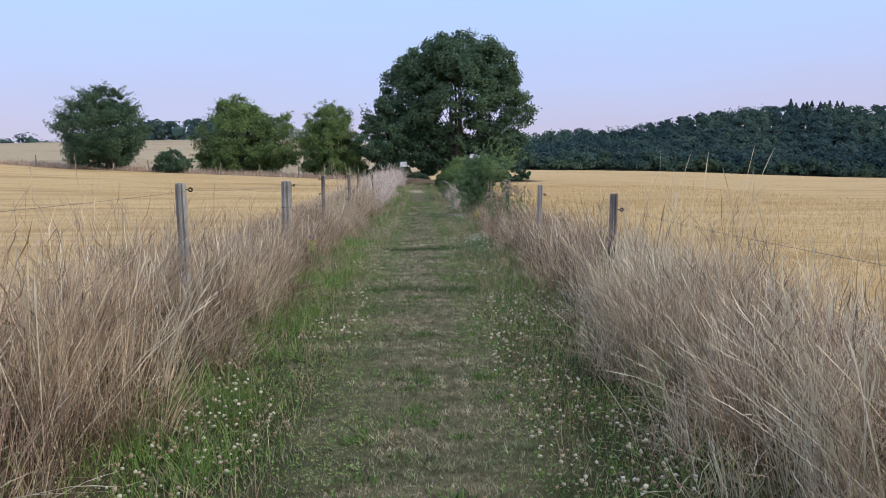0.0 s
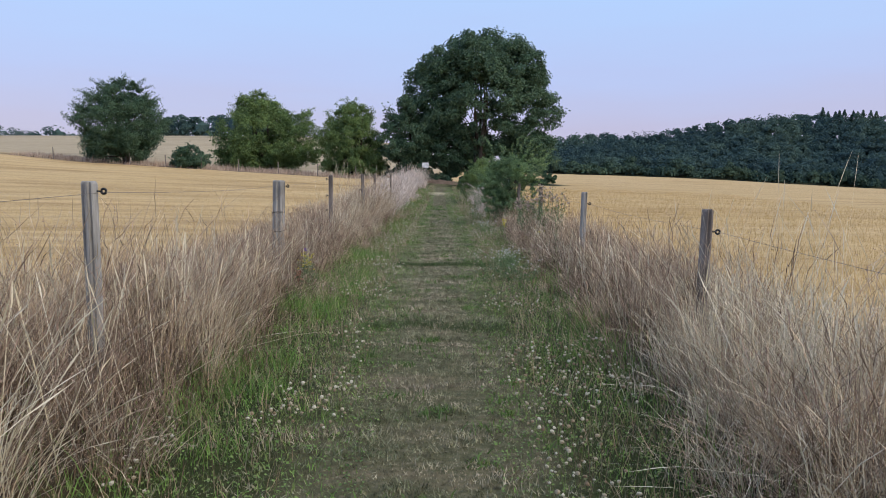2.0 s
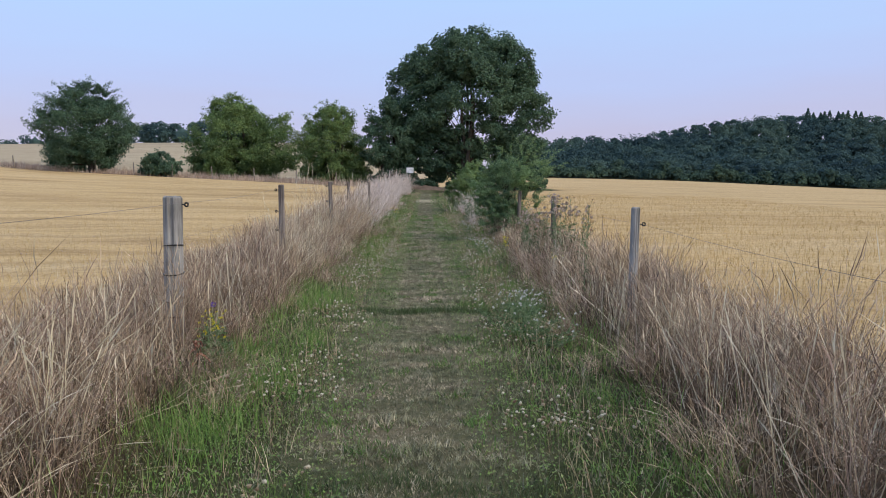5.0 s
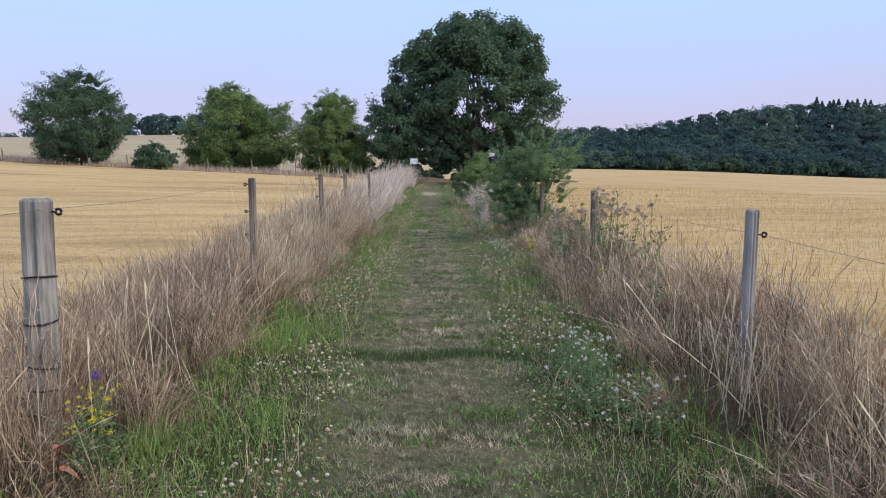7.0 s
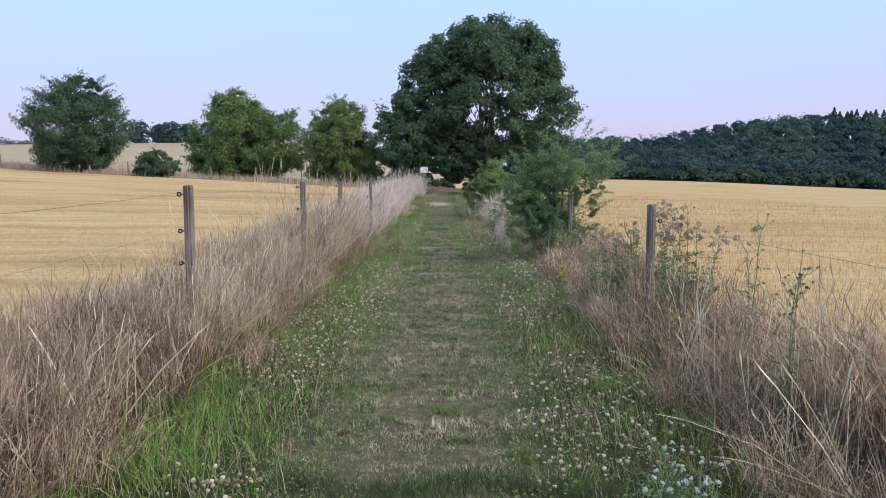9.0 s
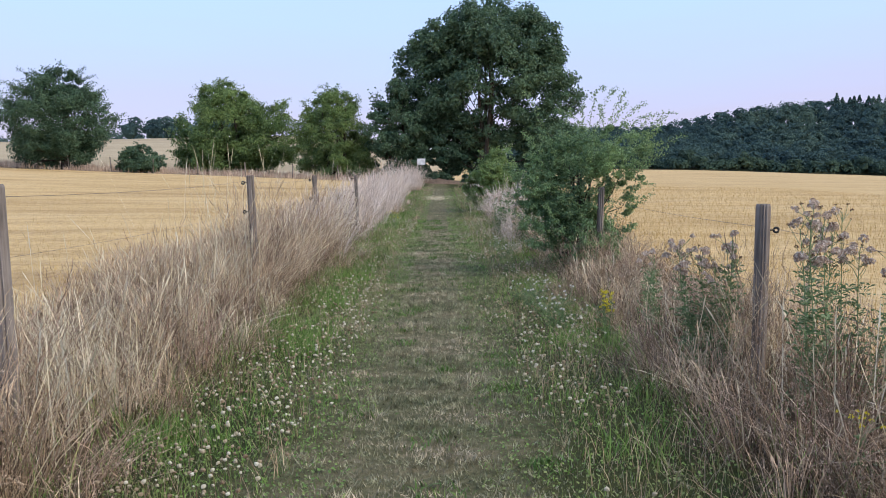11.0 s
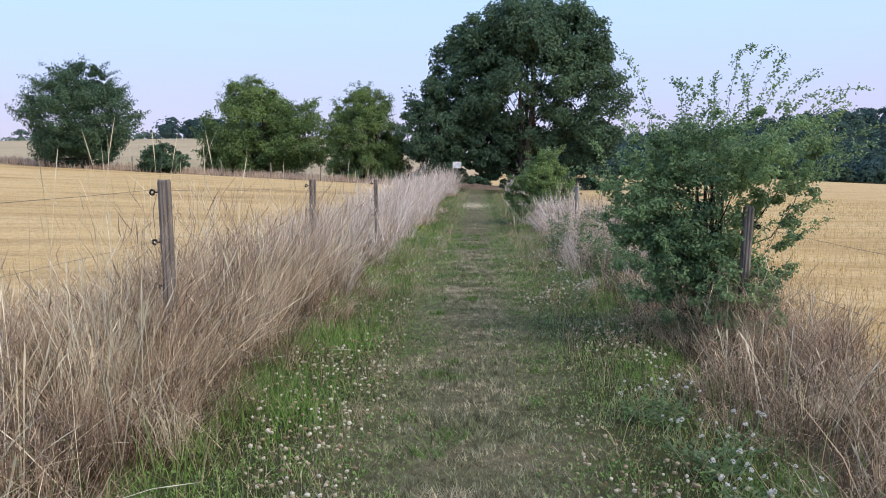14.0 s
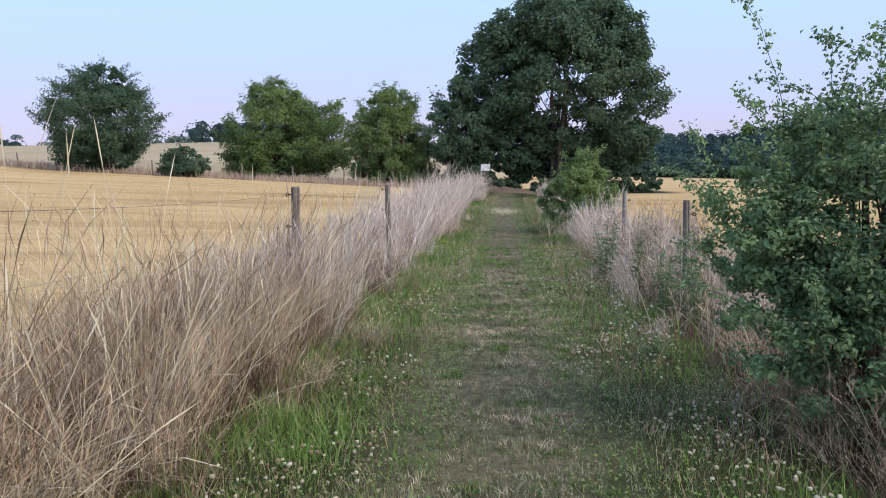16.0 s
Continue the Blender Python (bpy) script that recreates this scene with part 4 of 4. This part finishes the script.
# clover: stem, three leaves and a round blossom of florets
g = Geo()
n = 11500
sgn = np.where(rng.random(n) < 0.5, -1.0, 1.0)
u = rng.random(n)
y = along(n, 2.0, 34, 56, 0.9)
x = np.where(sgn < 0, centre(y) - 0.5 + (left_edge(y) - centre(y) + 0.6) * u, centre(y) + 0.55 + (right_edge(y) - centre(y) - 0.6) * u)
keep = np.array([noise.noise(Vector((a * 0.9, b * 0.55, 9.0))) for a, b in zip(x, y)]) > 0.03
x, y = x[keep], y[keep]
n = len(x)
h = rng.uniform(0.05, 0.20, n)
lean, turn = np.abs(rng.normal(0.15, 0.15, n)), rng.uniform(0, 6.28, n)
base = place(x, y)
g.strips(base, h, np.full(n, 0.003), lean, turn, BLADE, m=1)
top = base + np.stack([np.cos(turn) * lean * h, np.sin(turn) * lean * h, h * (1 - 0.42 * lean ** 2)], 1)
ico = bmesh.new()
bmesh.ops.create_icosphere(ico, subdivisions=1, radius=1.0)
iv = np.array([v.co[:] for v in ico.verts])
fi = np.array([[v.index for v in f.verts] for f in ico.faces])
ico.free()
rad = rng.uniform(0.0065, 0.0135, n)
bumpy = iv[None] * rng.uniform(0.75, 1.25, (n, len(iv), 1)) * np.array([1, 1, 0.85])
g.add(top[:, None] + bumpy * rad[:, None, None], fi[None] + (np.arange(n) * len(iv))[:, None, None], 0)
k = 60000
y = along(k, 1.5, 34, 56, 0.92)
u = rng.random(k)
x = np.where(rng.random(k) < 0.55, centre(y) - 0.3 + (left_edge(y) - centre(y) + 0.2) * u, centre(y) + 0.35 + (right_edge(y) - centre(y) - 0.25) * u)
lp = place(x, y, 0) + np.stack([np.zeros(k), np.zeros(k), rng.uniform(0.01, 0.03, k) + 0.07 * u * rng.random(k)], 1)
nn = rng.normal(size=(k, 3)) * 0.35 + [0, 0, 1]
g.leaves(lp, rng.uniform(0.010, 0.022, k) * wide(y), nn / np.linalg.norm(nn, axis=1)[:, None], m=1, ratio=0.9, fold=0.1)
tagged(part("clover", g, [CLOVER_HEAD, CLOVER_LEAF]), "white clover in blossom along both sides of the path", "clover", kind="stuff")


# ---- fence ----
def insulator(parent, z, side, r_post):
    """Screw-in ring insulator: shank and a ring of black plastic."""
    g = Geo()
    g.tube([(side * (r_post - 0.01), 0, z), (side * (r_post + 0.028), 0, z)], [0.006, 0.006], 6)
    th = np.linspace(0, 2 * math.pi, 13)
    g.tube(np.stack([side * (r_post + 0.043) + 0.016 * np.cos(th), np.zeros(13), z + 0.016 * np.sin(th)], 1), np.full(13, 0.008), 6, cap=False)
    part("insulator", g, BLACK_PLASTIC, parent, "black plastic ring insulator", True)


def post(x, y, h, r, mat, lean_x, lean_y, label, rings=()):
    root = new("fence_post")
    root.matrix_basis = pose(x, y, float(height(x, y)), lean_y, lean_x, 0)
    rr = np.random.default_rng(int(abs(x * 100) + y * 10))
    zs = [-0.3, 0.0, h * 0.25, h * 0.5, h * 0.75, h * 0.92, h - 0.014, h]
    sides = 28
    th = np.arange(sides) * 2 * math.pi / sides
    shape = 1 + 0.03 * np.sin(2 * th + rr.uniform(0, 6)) + rr.normal(0, 0.008, sides)
    split = np.zeros(sides)
    for k in rr.choice(np.arange(17, 26), 2, replace=False):
        split[k] = rr.uniform(0.18, 0.34)
    split[rr.integers(0, 14)] = 0.2
    v = []
    for k, z in enumerate(zs):
        deep = split * np.clip(0.35 + 0.65 * (z / h) + rr.normal(0, 0.12), 0, 1)
        rad = r * shape * (1 - deep) * (0.88 if k == len(zs) - 1 else 1.0)
        top = rr.normal(0, 0.003, sides) if k >= len(zs) - 2 else 0
        v += list(np.stack([rad * np.cos(th), rad * np.sin(th), np.full(sides, z) + top], 1))
    f = []
    for k in range(len(zs) - 1):
        for q in range(sides):
            a, b = k * sides + q, k * sides + (q + 1) % sides
            f += [(a, b, b + sides), (a, b + sides, a + sides)]
    last = (len(zs) - 1) * sides
    v.append(np.array([0, 0, h + 0.003]))
    f += [(last + q, last + (q + 1) % sides, len(v) - 1) for q in range(sides)]
    g = Geo()
    g.add(v, f)
    part("post", g, mat, root, smooth=False)
    for z, side in rings:
        insulator(root, z, side, r)
    return tagged(root, label, "fence post", "fence posts along the path")


GREY, BROWN = "grey weathered round wooden fence post with ring insulator", "brown weathered wooden fence post with black ring insulators"
post(-2.26, 7.37, 1.46, 0.05, POST_WOOD, 0, 0, GREY, [(1.40, 1)])
thick = post(-2.58, 12.82, 1.42, 0.082, POST_WOOD, 1.5, 0, "thick grey round strainer post wrapped with black wire bands", [(1.35, 1)])
for z in (0.98, 0.73, 0.47, 0.33, 0.20):
    g = Geo()
    th = np.linspace(0, 2 * math.pi, 25)
    g.tube(np.stack([0.087 * np.cos(th), 0.087 * np.sin(th), z + 0.012 * np.sin(th * 1.0 + z * 9)], 1), np.full(25, 0.006), 6, cap=False)
    part("wire_band", g, BLACK_PLASTIC, thick, "black band round the post", True)
LEFT = [(-2.87, 17.94, 1.47), (-2.90, 22.52, 1.49), (-3.3, 27.5, 1.45), (-3.3, 32.2, 1.42)]
for i, (x, y, h) in enumerate(LEFT):
    post(x, y, h, 0.045, POST_DARK, 0.5 * (-1) ** i, 0, BROWN, [(h - 0.08, -1), (h - 0.42, -1), (h - 0.72, -1)])
RIGHT = [(1.97, 8.60, 1.25), (1.80, 13.94, 1.24), (1.60, 18.98, 1.24), (1.38, 24.15, 1.23), (1.06, 29.2, 1.25), (0.85, 34.3, 1.25)]
for i, (x, y, h) in enumerate(RIGHT):
    post(x, y, h, 0.045, POST_WOOD if i in (1, 5) else POST_DARK, (1.6, 1.2, 0.4, 2.0, -1.0, 0.5, 0.3)[i], 0, BROWN.replace(" black ring insulators", " one ring insulator"), [(h - 0.17, 1)])


def wire(name, pts, r, label, sag=0.03):
    g = Geo()
    line = []
    for a, b in zip(pts[:-1], pts[1:]):
        for t in np.linspace(0, 1, 7)[:-1]:
            p = np.array(a) * (1 - t) + np.array(b) * t
            p[2] -= sag * 4 * t * (1 - t)
            line.append(p)
    line.append(np.array(pts[-1]))
    g.tube(line, np.full(len(line), r), 5)
    return tagged(part(name, g, WIRE_STEEL), label, "wire")


allL = [(-2.0, 1.0, 1.46), (-2.26, 7.37, 1.46), (-2.58, 12.82, 1.42)] + LEFT
allR = [(2.2, 2.5, 1.25)] + RIGHT
wire("fence_wire", [(x + (0.09 if y < 14 else -0.09), y, h - 0.07) for x, y, h in allL], 0.0013, "thin steel electric fence wire on ring insulators")
wire("fence_wire", [(x - 0.09, y, h - 0.42) for x, y, h in allL[2:]], 0.0010, "thin steel electric fence wire on ring insulators")
wire("fence_wire", [(x + 0.085, y, h - 0.17) for x, y, h in allR], 0.0014, "thin dark fence wire along the field")
wire("fence_wire", [(x + 0.05, y, h - 0.55) for x, y, h in allR], 0.0014, "thin dark fence wire along the field")


# ---- plants among the dry grass ----
def head_mesh(name, mat, r0, count, seed):
    r = np.random.default_rng(seed)
    g = Geo()
    d = unit(count, r)
    d[:, 2] = np.abs(d[:, 2]) * 1.2 - 0.2
    g.leaves(d * r0 * r.uniform(0.4, 1.0, (count, 1)), np.full(count, r0 * 0.9), d, ratio=0.5)
    return g.mesh(name, mat)


DOWN = head_mesh("down_head", THISTLE_DOWN, 0.025, 40, 1)
BUD = head_mesh("bud_head", THISTLE_BUD, 0.011, 16, 2)
YELLOW = head_mesh("yellow_head", RAGWORT, 0.012, 18, 3)


def flowering(name, x, y, h, seed, label, category, stems, heads, top_mesh, bud_mesh, bud_share, leafy, spread=0.10, along_stem=(0.76, 1.0), reach=0.05):
    """A leafy upright plant with forked tops: stems, leaves along them and single flower heads."""
    r = np.random.default_rng(seed)
    root = new(name)
    root.matrix_basis = pose(x, y, float(height(x, y)))
    lv, ls, ln = [], [], []
    per = max(1, heads // stems)
    for s in range(stems):
        foot = np.array([r.normal(0, spread * 0.5), r.normal(0, spread * 0.5), -0.03])
        tip = np.array([foot[0] + r.normal(0, spread), foot[1] + r.normal(0, spread), h * r.uniform(0.8, 1.0)])
        t = np.linspace(0, 1, 8)[:, None]
        line = foot + (tip - foot) * t + np.cumsum(r.normal(size=(8, 3)) * [0.006, 0.006, 0], axis=0)
        g = Geo()
        g.tube(line, np.linspace(0.005, 0.002, 8), 5)
        for j in range(per):
            a = r.uniform(*along_stem)
            p = np.array([np.interp(a, t[:, 0], line[:, i]) for i in range(3)])
            q = p + [r.normal(0, reach), r.normal(0, reach), r.uniform(0.6, 2.4) * reach]
            g.tube([p, (p + q) / 2 + r.normal(size=3) * 0.006, q], [0.002, 0.0016, 0.0014], 4)
            hd = new("flower_head", bud_mesh if r.random() < bud_share else top_mesh)
            hd.parent = root
            hd.matrix_basis = pose(q[0], q[1], q[2], r.uniform(-30, 30), r.uniform(-30, 30), r.uniform(0, 360)) @ Matrix.Scale(r.uniform(0.7, 1.3), 4)
        part("stem", g, THISTLE_LEAF, root, smooth=True)
        m = leafy
        q = r.uniform(0.12, 0.82, m)
        p = np.stack([np.interp(q, t[:, 0], line[:, i]) for i in range(3)], 1)
        an = r.uniform(0, 6.28, m)
        out = np.stack([np.cos(an), np.sin(an), r.uniform(-0.2, 0.5, m)], 1)
        ll = r.uniform(0.045, 0.11, m) * (1.15 - 0.6 * q)
        for f in (0.35, 0.8, 1.2):
            lv.append(p + out * (ll * f)[:, None])
            ls.append(ll * 0.55)
            nn = np.stack([-out[:, 0] * 0.4, -out[:, 1] * 0.4, np.ones(m)], 1) + r.normal(size=(m, 3)) * 0.35
            ln.append(nn / np.linalg.norm(nn, axis=1)[:, None])
    g = Geo()
    g.leaves(np.concatenate(lv), np.concatenate(ls), np.concatenate(ln), ratio=0.35)
    part("foliage", g, THISTLE_LEAF, root)
    return tagged(root, label, category, "thistles along the fence" if category == "thistle" else "")


TH = "green thistle with pale lilac down"
for i, (x, y, h, stems, heads) in enumerate(((1.62, 18.1, 1.22, 5, 75), (1.86, 18.25, 1.26, 3, 36), (1.34, 19.3, 0.98, 6, 75), (1.48, 19.15, 1.12, 2, 10), (1.20, 20.6, 0.8, 2, 8),
                                             (0.55, 29.6, 0.95, 5, 36), (0.95, 28.6, 1.0, 4, 30), (0.25, 30.8, 0.9, 5, 34), (0.75, 30.4, 1.0, 4, 26), (1.15, 29.8, 1.05, 4, 24), (0.6, 28.2, 0.8, 4, 26), (0.85, 27.4, 0.85, 4, 24), (0.5, 32.0, 1.0, 4, 24), (1.0, 32.6, 1.05, 4, 22))):
    flowering("thistle", x, y, h, 40 + i, TH + (" among dry grass" if i > 4 else " beside a fence post"), "thistle", stems, heads, DOWN, BUD, 0.38, 80)
flowering("dock_plant", 1.57, 15.5, 1.05, 60, "tall reddish-brown seeding plant among dry grass", "plant", 2, 26, BUD, BUD, 1.0, 22, 0.05)
flowering("dock_plant", 1.75, 16.6, 1.15, 61, "tall green plant with brown seed heads by the fence", "plant", 2, 16, BUD, DOWN, 0.3, 26, 0.05)
flowering("ragwort", 0.87, 20.5, 0.42, 62, "low yellow flowering plant at the grass edge", "wildflower", 3, 54, YELLOW, YELLOW, 0, 18, 0.03, (0.55, 1.0), 0.02)
flowering("ragwort", -2.05, 12.4, 0.48, 63, "yellow-green flowering plant at a post's foot", "wildflower", 5, 40, YELLOW, YELLOW, 0, 30, 0.07, (0.45, 1.0), 0.035)
flowering("ragwort", -2.42, 32.5, 0.42, 64, "small yellow wildflower at the path's edge", "wildflower", 3, 20, YELLOW, YELLOW, 0, 14, 0.06)
flowering("ragwort", 1.42, 17.4, 0.40, 65, "small yellow-green wildflower in dry grass", "wildflower", 2, 10, YELLOW, YELLOW, 0, 16, 0.05)


WHITE = head_mesh("white_head", WHITE_PETAL, 0.013, 22, 4)
for i, (x, y, hh) in enumerate(((0.62, 13.35, 0.34), (0.74, 13.75, 0.36), (0.56, 14.1, 0.30), (0.82, 13.05, 0.24), (0.66, 14.6, 0.22), (0.40, 21.4, 0.24), (0.30, 22.2, 0.22), (0.55, 20.9, 0.2), (0.15, 26.2, 0.24), (0.05, 27.3, 0.24))):
    flowering("yarrow", x, y, hh, 90 + i, "grey-green yarrow with small white flower heads beside the path", "wildflower", 8, 16, WHITE, WHITE, 0, 13, 0.14)


def withered(x, y, h, seed):
    """Withered dock: a bent stem with large curled red-brown leaves."""
    r = np.random.default_rng(seed)
    root = new("withered_dock")
    root.matrix_basis = pose(x, y, float(height(x, y)))
    g = Geo()
    g.tube([(0, 0, -0.02), (0.02, -0.02, h * 0.5), (0.06, -0.05, h)], [0.006, 0.005, 0.003], 6)
    part("stem", g, BARK, root, smooth=True)
    for i in range(7):
        a, ln = r.uniform(0, 6.28), r.uniform(0.22, 0.46) * max(h, 0.14)
        z0 = h * r.uniform(0.25, 1.0)
        g = Geo()
        v = []
        for s in np.linspace(0, 1, 6):
            w = ln * 0.22 * math.sin(math.pi * (0.12 + 0.88 * s)) + 0.002
            c = np.array([math.cos(a) * ln * s, math.sin(a) * ln * s, z0 + 0.03 * s - 0.10 * s * s])
            sd = np.array([-math.sin(a), math.cos(a), 0])
            v += [c - sd * w + [0, 0, 0.012], c, c + sd * w + [0, 0, 0.014]]
        f = []
        for k in range(5):
            for j in (0, 1):
                p = k * 3 + j
                f += [(p, p + 1, p + 4), (p, p + 4, p + 3)]
        g.add(v, f)
        part("leaf", g, DOCK_LEAF, root, smooth=True)
    return tagged(root, "withered red-brown dock plant with curled leaves", "plant")


withered(-2.12, 12.12, 0.26, 71)
withered(-2.75, 23.75, 0.10, 72)


def dead_stem(x, y, h, seed, label):
    r = np.random.default_rng(seed)
    root = new("dead_stem")
    root.matrix_basis = pose(x, y, float(height(x, y)))
    for i in range(4):
        g = Geo()
        a = r.uniform(-0.5, 0.5)
        p0 = np.array([0, 0, -0.02 if i == 0 else h * r.uniform(0.25, 0.6)])
        ln = h if i == 0 else h * r.uniform(0.35, 0.6)
        t = np.linspace(0, 1, 6)[:, None]
        d = np.array([math.sin(a) * (0.25 if i == 0 else 1.2), r.normal(0, 0.15), 1.0])
        g.tube(p0 + d / np.linalg.norm(d) * ln * t + np.cumsum(r.normal(size=(6, 3)) * 0.006, axis=0), np.linspace(0.005 if i == 0 else 0.003, 0.0015, 6), 5)
        part("stalk", g, BARK, root, smooth=True)
    return tagged(root, label, "plant")


dead_stem(-3.0, 25.2, 0.95, 81, "thin dark dead forked stem in dry grass")
dead_stem(1.95, 13.7, 0.9, 82, "thin dark dead forked stem beside a fence post")
dead_stem(-2.45, 15.3, 0.75, 83, "thin dark dead forked stem in dry grass")

# violet flower at the foot of the strainer post
flower = new("violet_flower")
flower.matrix_basis = pose(-2.16, 12.55, float(height(-2.16, 12.55)))
g = Geo()
g.tube([(0, 0, 0), (0.02, 0, 0.25), (0.05, -0.02, 0.48)], [0.003, 0.0025, 0.002], 5)
part("stem", g, CLOVER_LEAF, flower, smooth=True)
g = Geo()
d = unit(16, np.random.default_rng(5))
g.leaves(np.array([0.05, -0.02, 0.49]) + d * 0.018, np.full(16, 0.03), d, ratio=0.5)
part("blossom", g, VIOLET, flower)
tagged(flower, "small violet flower in dry grass by a post", "wildflower")

# ---- the path's far end ----
g = Geo()
rr = np.random.default_rng(9)
n = 28
bx = np.linspace(-6.2, -1.0, n)
v, f = [], []
for i, xx in enumerate(bx):
    edge = math.sin(math.pi * i / (n - 1)) ** 0.5
    for j, (yy, zz) in enumerate(((70.6, -0.1), (71.1, 0.16), (71.6, 0.34), (72.3, 0.30), (73.0, -0.1))):
        v.append((xx, yy + rr.normal(0, 0.06), float(height(xx, yy)) + zz * edge * rr.uniform(0.8, 1.25)))
for i in range(n - 1):
    for j in range(4):
        p = i * 5 + j
        f += [(p, p + 5, p + 6), (p, p + 6, p + 1)]
g.add(v, f)
tagged(part("soil_bank", g, SOIL, smooth=True), "low brown earth bank across the end of the path", "bank")

board = new("notice_board")
board.matrix_basis = pose(-4.6, 69.8, float(height(-4.6, 69.8)))
g = Geo()
g.tube([(0, 0, -0.2), (0, 0, 1.95)], [0.045, 0.045], 8)
part("post", g, POST_DARK, board, smooth=True)
bm = bmesh.new()
bmesh.ops.create_cube(bm, size=1, matrix=pose(0, -0.06, 1.66) @ Matrix.Diagonal((0.62, 0.03, 0.46, 1)))
bmesh.ops.bevel(bm, geom=bm.edges[:], offset=0.008, segments=1, affect="EDGES")
me = bpy.data.meshes.new("panel")
bm.to_mesh(me)
bm.free()
me.materials.append(WHITE_PAINT)
new("panel", me).parent = board
tagged(board, "small white notice board on a wooden post", "sign")

# thin posts of the far hedge fence
for i in range(9):
    x = -40 + i * 3.6
    y = 70.2 + 0.5 * math.sin(i)
    g = Geo()
    g.tube([(0, 0, -0.2), (0.02, 0, 0.6), (0.0, 0, 1.15)], [0.05, 0.05, 0.045], 7)
    ob = part("hedge_post", g, POST_DARK, smooth=True)
    ob.matrix_basis = pose(x, y, float(height(x, y)), 0, 3 * math.sin(i * 2.1), 0)
    tagged(ob, "thin dark wooden fence post by the far hedge", "fence post", "posts by the far hedge")
